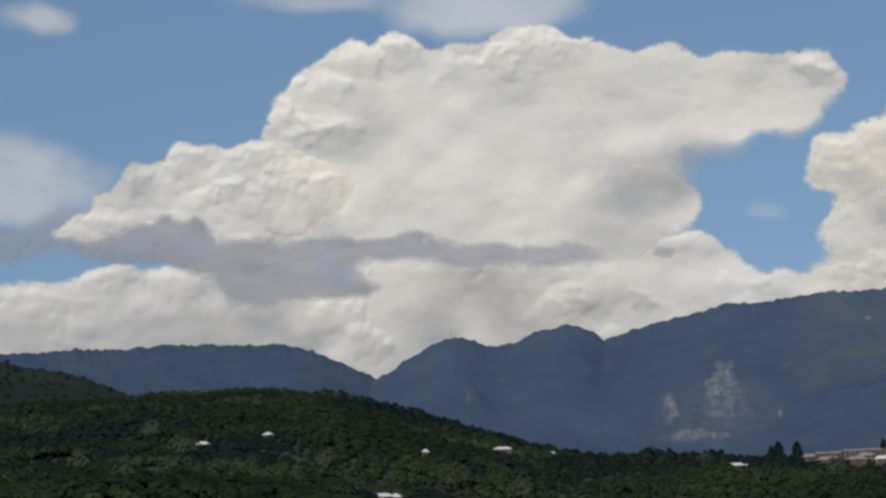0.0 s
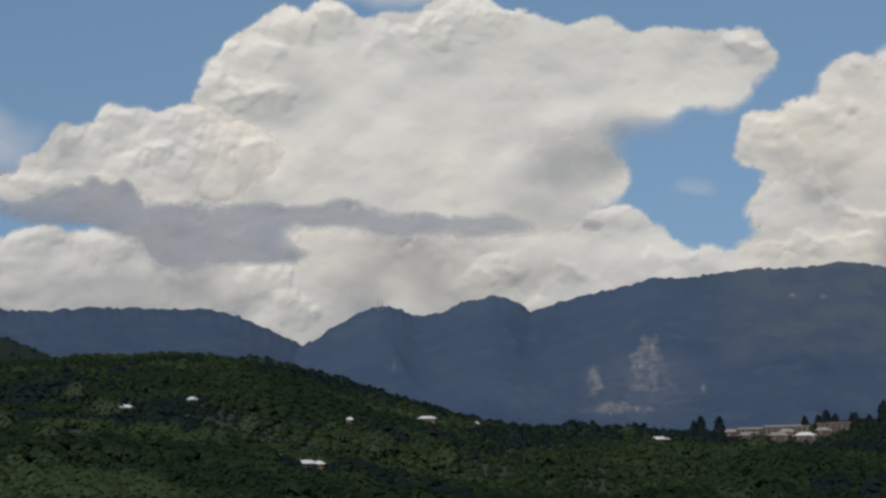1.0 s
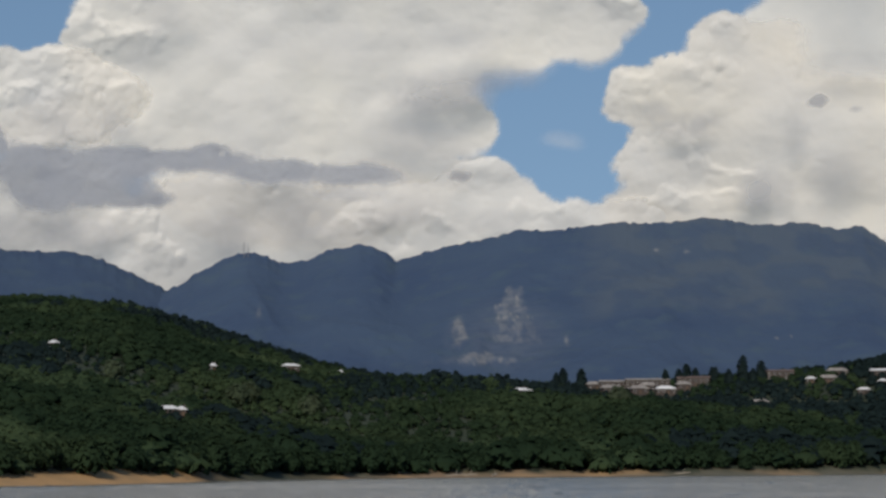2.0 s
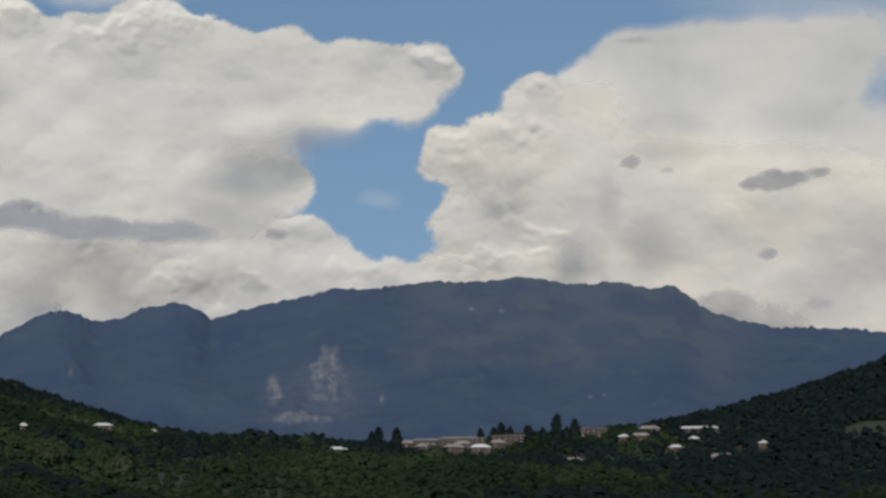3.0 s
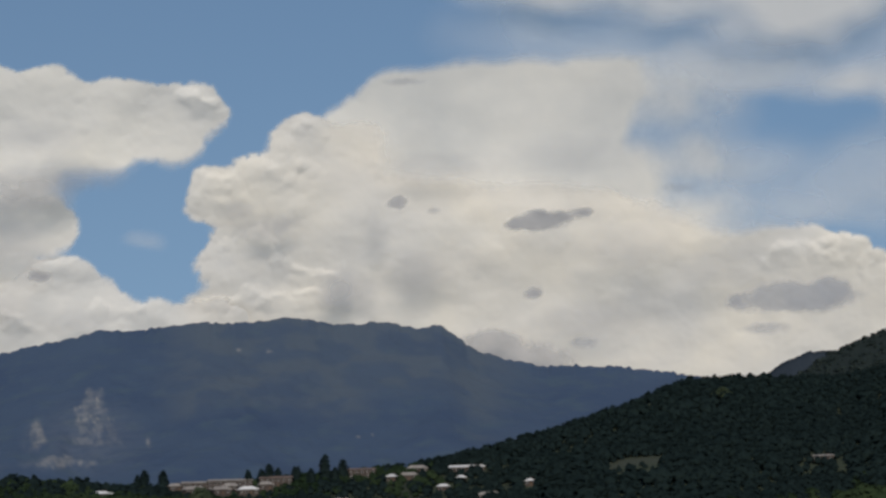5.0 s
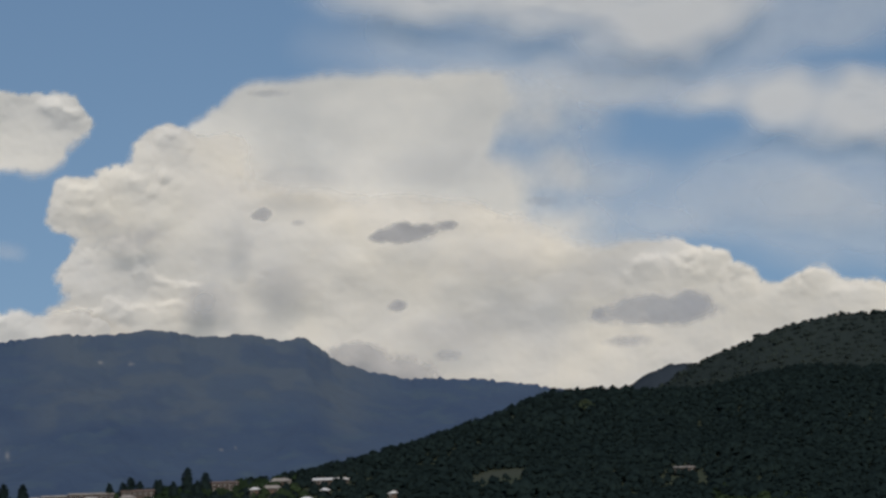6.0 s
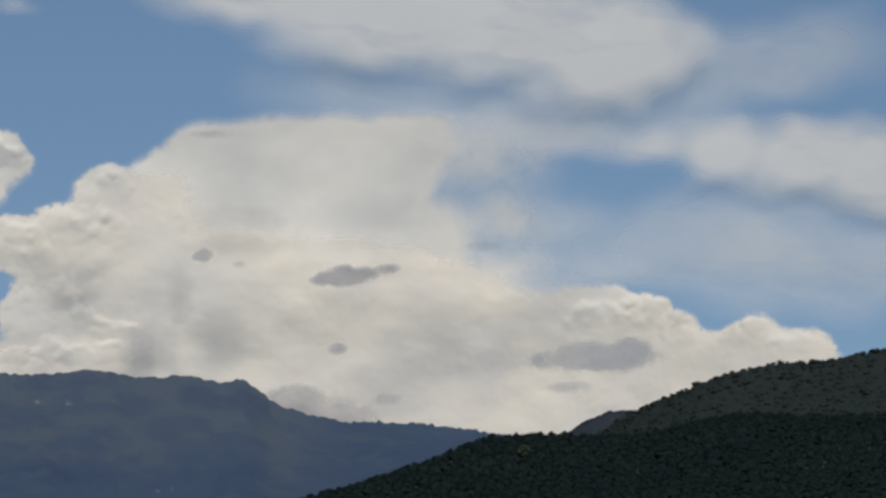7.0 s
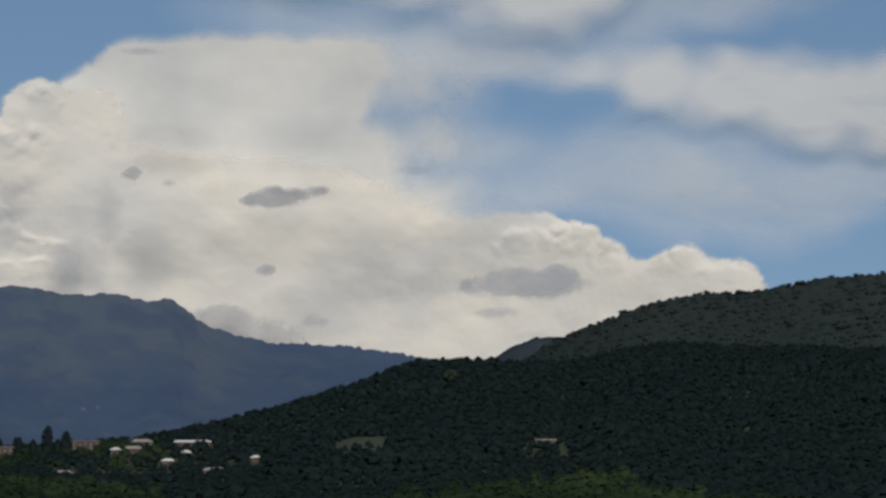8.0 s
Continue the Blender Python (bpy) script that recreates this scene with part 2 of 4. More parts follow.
for f_az, f_el, f_w, f_d in FIELDS:
    f_r = meet(f_az, f_el)
    lawn = np.maximum(lawn, (1 - step(0.7, 1.1, ((A - f_az) / f_w) ** 2 + ((R - f_r) / f_d) ** 2)))
verts = np.stack([R * np.sin(np.radians(Az)), R * np.cos(np.radians(Az)), Z], -1).reshape(-1, 3)
ground = mesh_object("ground", verts, grid_faces(*A.shape)[:, ::-1], M_GROUND, attrs={"sand": sand, "lawn": lawn, "beach": 1 - step(-9.6, -8.9, A)})
tagged(ground, "green wooded valley floor with sandy lake shore", "ground", kind="structure")

# lake, with real waves in the reach before the far shore
rw = np.concatenate([[0.0, 20, 60, 120], np.arange(180, 700, 3.0), np.arange(780, 1201, 40.0)])
aw = np.concatenate([np.arange(-180, -16, 4.0), np.arange(-16, 16, 0.18), np.arange(16, 179, 4.0), [180.0]])
WA, WR = np.meshgrid(aw, rw)
wx, wy = WR * np.sin(np.radians(WA)), WR * np.cos(np.radians(WA))
wave = 0.32 * fbm(wx / 4.5, wy / 7, 3, 61) * (0.35 + 0.9 * step(-0.4, 0.5, fbm(wx / 70, wy / 50, 2, 66)))
wave = wave * (1 + 1.1 * step(0.35, 0.7, fbm(wx / 13, wy / 5, 2, 69)))
wave = wave * (np.abs(WA) < 16) * step(150, 200, WR) * (1 - step(560, 690, WR))
water = mesh_object("water", np.stack([wx, wy, wave], -1).reshape(-1, 3), grid_faces(*WA.shape)[:, ::-1], M_WATER)
tagged(water, "grey rippled lake water below the wooded shore", "lake", kind="structure")


def range_of_hills(name, label, category, az0, az1, azs, els, r_crest, r_foot, mat, rocks=(), d_az=0.045, rough=1.0, seed=1, canopy=1.5, rows=90, quarry=False):
    """A ridge whose crest stands at the given heights (degrees) along the bearings."""
    az = np.arange(az0, az1, d_az)
    s = np.concatenate([np.linspace(0, 1, rows), 1 + np.linspace(0.03, 0.35, 10)])
    A, S = np.meshgrid(az, s)
    crest = smooth_curve(A, azs, els, 0.05 + 1.2 * (1 - np.clip(S, 0, 1)))
    fringe = 0.014 * fbm(A * 1.6, A * 0, 4, seed) + 0.08 * (soft_noise(A * 5.5, A * 0 + 4, seed + 3) - 0.4) * soft_noise(A * 0.9, A * 0 + 2, seed + 6) + 0.03 * fbm(A * 9, A * 0, 2, seed + 2)
    crest = crest + rough * fringe * np.clip(S, 0, 1) ** 30
    rc = r_crest + 60 * fbm(A * 0.15, A * 0 + 1, 2, seed + 9)
    top = EYE + rc * np.tan(np.radians(crest))
    R = r_foot + (rc - r_foot) * S
    shape = np.where(S <= 1, 0.35 * S + 0.65 * S ** 1.7, 1 - (S - 1) * 1.6)
    x, y = A * 62, R
    fold = np.abs(fbm(x / 420 + 0.25 * fbm(x / 300, y / 500, 2, seed + 4), y / 1500, 4, seed + 5))
    gully = (0.28 - fold) * 22 * rough * step(0.0, 0.25, S) * (1 - step(0.55, 1.0, S)) * (S <= 1)
    trees = canopy * fbm(x / 22, y / 22, 2, seed + 7) * step(0.0, 0.1, S) * (S < 0.995)
    Z = 10 + (top - 10) * shape + gully + trees
    rock = np.zeros_like(Z)
    # paler tone on the upper slope between two bearings, broken into patches
    upper_tone = step(0.60, 0.80, S + 0.10 * fbm(A * 0.5, S * 7, 4, seed + 40)) * step(0.5, 2.5, A) * (1 - step(9.5, 12, A)) * (0.4 + 0.6 * step(-0.4, 0.4, fbm(A * 1.2, S * 22, 4, seed + 41)))
    el = np.degrees(np.arctan2(Z - EYE, R))
    for ra, re, wa, we in rocks:
        q = np.hypot((A - ra) / (wa * np.clip(1 - 0.55 * (el - re) / we, 0.3, 1.6)), (el - re) / we) + 0.28 * fbm(A * 5, el * 5, 4, seed + 20)
        rock = np.maximum(rock, np.maximum(1 - step(0.75, 1.1, q), 0.22 * (1 - step(0.9, 1.9, q)) * (we > 0.1)))
    rock *= 0.28 + 0.4 * step(-0.35, 0.5, fbm(A * 8, el * 6, 3, seed + 30))
    if quarry:
        # the quarry: a tall face with a narrow head, benches across it, two dark spots painted for openings and a faint
        # paler surround
        u = A + 0.06 * fbm(A * 4, el * 4, 3, seed + 21)
        v = el + 0.05 * fbm(A * 5 + 7, el * 5, 3, seed + 22)
        left = np.where(v < 4.3, -1.24 + 0.06 * (v - 3.3), -1.18 + 0.72 * (v - 4.3))
        right = 0.17 - 0.39 * (v - 3.28)
        face = step(-0.03, 0.13, np.minimum(np.minimum(u - left, right - u), np.minimum((v - 3.26) * 1.5, 4.86 - v)))
        bench = 0.72 + 0.28 * step(-0.3, 0.4, fbm(A * 4, el * 14, 3, seed + 23)) - 0.42 * step(0.0, 0.5, fbm(A * 8, el * 7, 3, seed + 24))
        for ha, he, hw, hh in ((-0.78, 3.79, 0.12, 0.12), (-0.36, 3.64, 0.10, 0.2)):
            bench = bench * (1 - 0.75 * (1 - step(0.5, 1.2, np.hypot((u - ha) / hw, (v - he) / hh))))
        rock = np.maximum(rock, face * np.maximum(0.52 * bench * (0.55 + 0.45 * step(0.0, 0.6, right - u)), 0.85 * step(0.45, 0.8, fbm(A * 11, el * 11, 2, seed + 26)) * step(3.85, 4.0, v)))
        rock = np.maximum(rock, 0.14 * (1 - step(0.2, 1.0, np.hypot((u + 0.75) / 2.0, (v - 3.5) / 1.4))))
    verts = np.stack([R * np.sin(np.radians(A)), R * np.cos(np.radians(A)), Z], -1).reshape(-1, 3)
    ob = mesh_object(name, verts, grid_faces(*A.shape)[:, ::-1], mat, attrs={"rock": rock, "upper_tone": upper_tone})
    SLOPES.append((A, R, Z))
    return tagged(ob, label, category, kind="structure")


SLOPES = []
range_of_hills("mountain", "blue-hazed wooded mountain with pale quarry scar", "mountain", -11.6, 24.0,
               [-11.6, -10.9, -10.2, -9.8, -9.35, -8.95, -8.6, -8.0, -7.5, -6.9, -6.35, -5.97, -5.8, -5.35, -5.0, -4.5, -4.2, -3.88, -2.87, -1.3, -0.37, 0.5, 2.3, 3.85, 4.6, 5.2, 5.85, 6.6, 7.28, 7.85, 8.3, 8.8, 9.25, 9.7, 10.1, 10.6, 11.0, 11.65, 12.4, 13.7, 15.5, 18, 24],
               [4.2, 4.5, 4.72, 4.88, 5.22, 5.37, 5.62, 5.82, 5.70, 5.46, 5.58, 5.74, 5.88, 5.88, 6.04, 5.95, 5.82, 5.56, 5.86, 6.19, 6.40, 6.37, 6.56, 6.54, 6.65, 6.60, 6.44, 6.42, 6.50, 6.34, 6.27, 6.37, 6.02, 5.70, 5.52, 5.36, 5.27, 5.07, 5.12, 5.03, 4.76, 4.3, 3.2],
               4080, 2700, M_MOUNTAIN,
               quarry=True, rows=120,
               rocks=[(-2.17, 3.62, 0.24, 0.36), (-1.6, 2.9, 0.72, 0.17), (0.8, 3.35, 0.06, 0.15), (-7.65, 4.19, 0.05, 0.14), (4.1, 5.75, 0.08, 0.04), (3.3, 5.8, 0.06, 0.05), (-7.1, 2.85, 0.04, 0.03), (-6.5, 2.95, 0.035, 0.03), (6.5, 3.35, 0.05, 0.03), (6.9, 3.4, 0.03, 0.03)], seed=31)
range_of_hills("mountain", "long flat-topped blue-hazed wooded mountain ridge", "mountain", -34, -9.0,
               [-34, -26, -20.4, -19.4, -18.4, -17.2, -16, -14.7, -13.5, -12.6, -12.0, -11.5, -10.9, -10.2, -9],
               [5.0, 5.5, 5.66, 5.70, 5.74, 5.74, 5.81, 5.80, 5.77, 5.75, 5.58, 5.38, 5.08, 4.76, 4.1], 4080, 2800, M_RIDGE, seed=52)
range_of_hills("hill", "dark wooded hill before the long ridge", "hill", -34, -15.0,
               [-34, -26, -22, -20.4, -19.5, -18.6, -17.7, -17.2, -15], [5.2, 6.0, 5.7, 5.47, 5.27, 5.12, 4.83, 4.6, 3.6], 2500, 1950, M_DARK_HILL, seed=71, rows=60)
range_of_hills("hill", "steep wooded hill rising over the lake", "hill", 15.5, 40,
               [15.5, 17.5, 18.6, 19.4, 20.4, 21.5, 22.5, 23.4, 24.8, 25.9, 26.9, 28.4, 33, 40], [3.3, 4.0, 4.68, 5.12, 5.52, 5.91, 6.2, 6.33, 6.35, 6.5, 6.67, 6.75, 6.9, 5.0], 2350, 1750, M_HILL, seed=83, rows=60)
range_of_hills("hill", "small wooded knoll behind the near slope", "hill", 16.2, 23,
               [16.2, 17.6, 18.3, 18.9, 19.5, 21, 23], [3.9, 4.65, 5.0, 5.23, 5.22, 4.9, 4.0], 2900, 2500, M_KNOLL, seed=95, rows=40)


# ---------------------------------------------------------------- clouds
CLOUD_R = 4650.0


def blurred(f, sigma):
    k = np.exp(-0.5 * (np.arange(-int(3 * sigma) - 1, int(3 * sigma) + 2) / sigma) ** 2)
    k /= k.sum()
    n = len(k) // 2
    for axis in (0, 1):
        g = np.pad(f, [(n, n) if ax == axis else (0, 0) for ax in (0, 1)], mode="edge")
        f = sum(w * np.take(g, np.arange(j, j + f.shape[axis]), axis) for j, w in enumerate(k))
    return f


def domes(x, y, seed):
    """Round heads packed side by side, with creases between them: 0 in a crease, 1 on a head."""
    ix, iy = np.floor(x), np.floor(y)
    near = np.full(x.shape, 9.0)
    for dx in (-1, 0, 1):
        for dy in (-1, 0, 1):
            cx, cy = ix + dx, iy + dy
            near = np.minimum(near, (x - cx - lattice(cx, cy, seed)) ** 2 + (y - cy - lattice(cx, cy, seed + 7)) ** 2)
    return np.sqrt(np.clip(1 - near / 0.85, 0, 1))


def billows(A, E, width, octaves, seed):
    """Heads upon heads, the widest as wide as given in degrees, about 0 to 1."""
    out, amp, tot = 0.0, 1.0, 0.0
    for k in range(octaves):
        w = width / 2.1 ** k
        wx = A / w + 0.45 * fbm(A / w * 0.8, E / w * 0.8, 2, seed + 11 * k)
        wy = E / w + 0.45 * fbm(A / w * 0.8 + 31, E / w * 0.8, 2, seed + 11 * k + 5)
        out, tot = out + amp * domes(wx, wy, seed + 3 * k), tot + amp
        amp *= 0.5
    return out / tot


def reach(A, E, lobes, power=2.0):
    """How far each point lies inside the union of lobes, in degrees."""
    D = np.full(A.shape, -2.0)
    for ca, ce, ra, re in lobes:
        q = (np.abs((A - ca) / ra) ** power + np.abs((E - ce) / re) ** power) ** (1 / power)
        D = np.maximum(D, (1 - q) * min(ra, re))
    return D


def cloud_mesh(name, label, lobes, mat, parent=None, relief=0.5, soft=0.14, fray=0.3, d=0.05, seed=1, opacity=1.0, back=0.0, wisp=0.0, crisp=0.5, fade=0.0, melt=(), ragged=0.3, head=0.6, heads=()):
    """A cloud's face: lobes (bearing, height, half width, half height in degrees) with billows on it.
    crisp: how much of the face billows; fade: how far the underside dissolves; melt: lobes within which the edge dissolves."""
    small = min(min(q[2:]) for q in lobes)
    pad = 0.5 + wisp
    a0, a1 = min(q[0] - q[2] for q in lobes) - pad, max(q[0] + q[2] for q in lobes) + pad
    e0, e1 = min(q[1] - q[3] for q in lobes) - pad, max(q[1] + q[3] for q in lobes) + pad
    A, E = np.meshgrid(np.arange(a0, a1, d), np.arange(e0, e1, d))
    bend = min(0.3, 0.4 * small)
    wa = A + bend * fbm(A * 0.3 / bend, E * 0.3 / bend, 4, seed) + wisp * fbm(A * 0.35, E * 1.2, 4, seed + 60)
    we = E + 0.7 * bend * fbm(A * 0.3 / bend + 40, E * 0.3 / bend, 4, seed + 1) + wisp * 0.4 * fbm(A * 0.35 + 9, E * 1.2, 4, seed + 61)
    D = reach(wa, we, lobes)
    D = blurred(D, min(0.16, 0.35 * small) / d)
    head = min(head, 1.6 * small)
    puffs = billows(A, E, head, 4, seed + 20) if not wisp else 0.5 + 0 * A
    tuft = billows(A, E, 0.4 * head, 2, seed + 27) if not wisp else puffs
    D = D + min(ragged, 0.6 * small) * (puffs - 0.55 + 0.35 * (tuft - 0.5))
    rise = blurred(np.gradient(D, d, axis=0), 0.12 / d)
    width = soft * (1 + fade * step(0.1, 0.7, rise))
    if len(melt):
        width = width + 1.9 * step(-0.6, 1.2, reach(A, E, melt))
    cover = step(0.0, 1.0, D / width) * opacity
    fine = blurred(billows(A, E, 0.42, 3, seed + 44), 0.03 / d) if len(heads) else None
    tear = 0.5 * fbm(A * 1.1, E * 1.1, 3, seed + 51)
    # the face: broad swells, and billows near the rim and in patches
    inside = np.clip(D, 0, 2.2)
    broad = 0.42 * blurred(np.sqrt(inside + 0.02), 0.3 / d) + 0.34 * fbm(A * 0.28, E * 0.34, 3, seed + 7)
    rim = 1 - step(0.15, 0.9, D)
    patch = step(0.15, 0.75, fbm(A * 0.42 + 3, E * 0.5, 3, seed + 13) + 1.3 * crisp - 0.35)
    busy = np.clip(0.10 + 0.55 * rim * (0.3 + 0.7 * patch) + 0.9 * patch * crisp, 0, 1)
    low = broad + blurred(puffs, 0.03 / d) * head * 0.6 * blurred(busy, 0.2 / d) + 0.02 * fbm(A * 2.4, E * 3.0, 3, seed + 8)
    for ca, ce, ra, re in heads:
        # a crisp head that swells out of the face and melts into it below
        m = min(ra, re)
        dome = step(0.0, 0.75, reach(wa + 0.6 * tear, we + 0.4 * tear, [(ca, ce, ra * 1.3, re * 1.3)]) / m + 0.5 * (fine - 0.5))
        low = low + m * dome * np.clip(0.5 + 0.6 * (we - ce) / re, 0, 1) * (0.07 + 0.42 * fine)
    if wisp:
        cover = cover * (0.78 + 0.22 * step(-0.6, 0.3, fbm(A * 0.4 + 0.5 * E, E * 1.1, 4, seed + 70)))
    R = CLOUD_R + back - low * 82 * relief
    verts = np.stack([R * np.sin(np.radians(A)) * np.cos(np.radians(E)), R * np.cos(np.radians(A)) * np.cos(np.radians(E)), EYE + R * np.sin(np.radians(E))], -1).reshape(-1, 3)
    on = cover > 0.004
    keep = on[:-1, :-1] | on[1:, :-1] | on[:-1, 1:] | on[1:, 1:]
    faces = grid_faces(*A.shape, keep)
    used = np.unique(faces)
    back_to = np.zeros(len(verts), int)
    back_to[used] = np.arange(len(used))
    frayed = fray * np.clip(cover * 2.5, 0, 1) ** 2 * (1 - step(0.85, 1.0, cover))
    return mesh_object(name, verts[used], back_to[faces], mat, parent, label, attrs={"cover": cover.ravel()[used], "fray": frayed.ravel()[used]})


def cloud(label, lobes, mat, **shape):
    return tagged(cloud_mesh("cloud", "", lobes, mat, **shape), label, "cloud")


def heaped_cloud(label, lobes, mat, heads=(), shade_sheets=(), **shape):
    """A great cloud: its body, crisp heads that swell out of the face and melt into it below, and grey sheets laid over
    it to paint its shade.
    """
    ob = tagged(new("cloud"), label, "cloud")
    seed, back = shape.get("seed", 1), shape.get("back", 0.0)
    cloud_mesh("body", "", lobes, mat, ob, heads=heads, **shape)
    for k, (ca, ce, ra, re, op) in enumerate(shade_sheets):
        # thin grey sheet before the face, painted in place of real shade
        cloud_mesh("shade_sheet", "soft grey sheet painting cloud shade", [(ca, ce, ra, re)], M_SHADE_GREY, ob, seed=seed + 17 * k + 2, back=back - 70, crisp=0.0, soft=1.0 * min(ra, re), relief=0.15, opacity=op, fray=0.2, ragged=0.35, head=1.0)
    return ob


heaped_cloud("towering cream-white cumulus cloud with flat anvil", [
    (-9.35, 13.4, 0.72, 0.85), (-10.6, 13.2, 0.72, 0.75), (-11.55, 12.6, 0.68, 0.7), (-12.45, 11.85, 0.6, 0.65), (-10.4, 11.6, 2.0, 1.7), (-7.5, 12.5, 2.0, 1.25), (-8.0, 13.0, 1.1, 0.7),
    (-5.5, 13.0, 1.5, 1.1), (-4.0, 12.7, 1.3, 1.05), (-2.2, 12.3, 1.5, 1.2), (0.1, 12.2, 1.7, 0.95), (2.25, 12.3, 0.95, 0.82), (1.5, 11.4, 1.0, 0.6), (-0.8, 11.2, 1.5, 0.9),
    (-7.9, 10.1, 3.7, 2.6), (-4.9, 9.9, 2.9, 2.3), (-6.4, 7.7, 4.3, 1.9), (-2.0, 9.1, 1.0, 0.8), (-3.0, 10.4, 1.9, 1.3), (-12.6, 8.7, 2.0, 1.2), (-12.0, 10.8, 1.0, 0.8)], M_CLOUD,
    heads=[(-9.35, 13.5, 0.6, 0.55), (-10.7, 13.2, 0.6, 0.5), (-11.7, 12.5, 0.55, 0.5), (-12.4, 11.8, 0.55, 0.5), (-5.4, 13.3, 0.9, 0.5), (-7.2, 12.9, 0.9, 0.55), (2.4, 12.4, 0.6, 0.5), (-11.3, 11.3, 0.9, 0.6)],
    shade_sheets=[(-2.7, 10.15, 1.7, 0.62, 0.5), (-1.0, 10.6, 1.4, 0.45, 0.36), (-10.3, 12.3, 0.9, 0.6, 0.22), (-5.6, 11.3, 2.2, 0.7, 0.14), (-1.9, 11.6, 1.3, 0.5, 0.2), (-3.2, 8.9, 1.5, 0.7, 0.25), (-6.0, 6.6, 2.6, 0.8, 0.2)],
    seed=3, crisp=0.12, relief=0.42, d=0.042, soft=0.13, fade=1.5, melt=[(-0.2, 10.4, 2.4, 0.35)])
heaped_cloud("bright billowing white cumulus cloud", [
    (-15.1, 10.55, 0.8, 0.8), (-16.35, 10.1, 0.8, 0.68), (-14.3, 10.5, 0.7, 0.6), (-13.4, 10.7, 0.85, 0.6), (-12.4, 10.5, 0.8, 0.6), (-17.2, 9.5, 0.7, 0.55), (-18.0, 8.95, 0.8, 0.42), (-12.0, 9.5, 1.4, 1.1), (-14.9, 9.2, 2.6, 1.25), (-11.4, 9.9, 0.75, 0.75)],
    M_CLOUD, heads=[(-15.1, 10.6, 0.75, 0.6), (-16.4, 10.0, 0.6, 0.5), (-13.5, 10.7, 0.7, 0.5), (-14.2, 9.6, 0.9, 0.55), (-12.6, 10.0, 0.7, 0.5), (-17.6, 9.0, 0.6, 0.3), (-11.5, 10.0, 0.5, 0.45)],
    shade_sheets=[(-11.6, 9.3, 0.6, 0.55, 0.35), (-16.9, 9.0, 0.9, 0.25, 0.25), (-13.2, 9.3, 0.8, 0.35, 0.18)],
    seed=4, back=-8, crisp=0.55, soft=0.12, fade=2, relief=0.34, d=0.035, head=0.6, melt=[(-11.2, 9.0, 0.8, 1.1), (-13.5, 8.2, 2.5, 0.3)])
# The grey bank's shadow on this row is put into its greyer colour.
heaped_cloud("low row of white cumulus behind the ridge", [
    (-19.45, 6.9, 1.3, 0.75), (-17.4, 7.3, 1.1, 0.68), (-15.6, 7.3, 1.1, 0.62), (-22.5, 6.7, 2.6, 0.93), (-16.57, 6.16, 5.44, 0.93), (-11.16, 6.17, 1.71, 1.1),
    (-10.57, 5.22, 1.09, 0.93), (-8.33, 6.7, 2.33, 1.55), (-4.89, 6.87, 2.8, 1.4), (-1.55, 7.5, 1.1, 0.8), (-0.25, 6.65, 0.8, 0.56), (1.0, 6.6, 0.9, 0.56),
    (2.64, 6.56, 1.24, 0.62), (-3.36, 6.18, 2.49, 0.93), (-26, 6.3, 4, 1.3), (-13.4, 7.3, 2.2, 1.0), (-17, 5.3, 8, 1.0), (-7, 5.4, 5, 1.2), (2, 5.9, 4, 0.8), (-0.9, 7.0, 1.2, 0.7)], M_PALE_CLOUD,
    heads=[(-4.7, 6.5, 0.5, 0.42), (-11.1, 6.35, 0.75, 0.55), (-10.5, 5.6, 0.6, 0.5), (-17.4, 7.45, 0.75, 0.42), (-15.6, 7.4, 0.7, 0.4), (-19.5, 7.1, 0.9, 0.42), (-1.6, 7.75, 0.75, 0.5), (-21.5, 7.0, 1.0, 0.42), (-0.2, 6.85, 0.5, 0.3), (0.9, 6.8, 0.55, 0.3), (-2.9, 6.5, 0.4, 0.3), (-5.5, 6.2, 0.5, 0.35)],
    shade_sheets=[(-8.6, 6.4, 1.2, 0.8, 0.4), (-15.5, 6.3, 3.0, 0.55, 0.42), (-19.8, 6.2, 2.4, 0.5, 0.42), (-12.6, 6.3, 1.4, 0.6, 0.4), (-13.6, 7.0, 1.0, 0.35, 0.3), (-18.4, 6.9, 0.8, 0.2, 0.3), (-3.6, 7.0, 1.4, 0.5, 0.28), (-6.3, 6.9, 1.2, 0.6, 0.22), (-1.0, 6.6, 1.0, 0.4, 0.22)],
    seed=5, crisp=0.6, soft=0.14, relief=0.5, d=0.042, head=0.6)
cloud("soft pale top of a spreading cumulus cloud", [
    (6.9, 11.7, 1.2, 1.0), (8.3, 12.3, 1.6, 1.2), (9.9, 12.3, 2.0, 1.35), (11.6, 12.3, 2.4, 1.5), (13.6, 12.3, 2.4, 1.5), (15.6, 12.2, 2.6, 1.6), (16.0, 10.7, 2.0, 1.5), (7.5, 10.8, 2.6, 1.6), (11.2, 10.5, 3.6, 1.7), (14.3, 10.2, 2.8, 1.7), (16.2, 9.2, 2.6, 1.4)],
    M_PALE_CLOUD, seed=16, crisp=0.0, soft=0.34, fray=0.5, back=120, relief=0.2, ragged=0.3, head=1.2, melt=[(17.4, 11.3, 3.4, 3.2), (13.5, 13.8, 4.0, 0.3)])
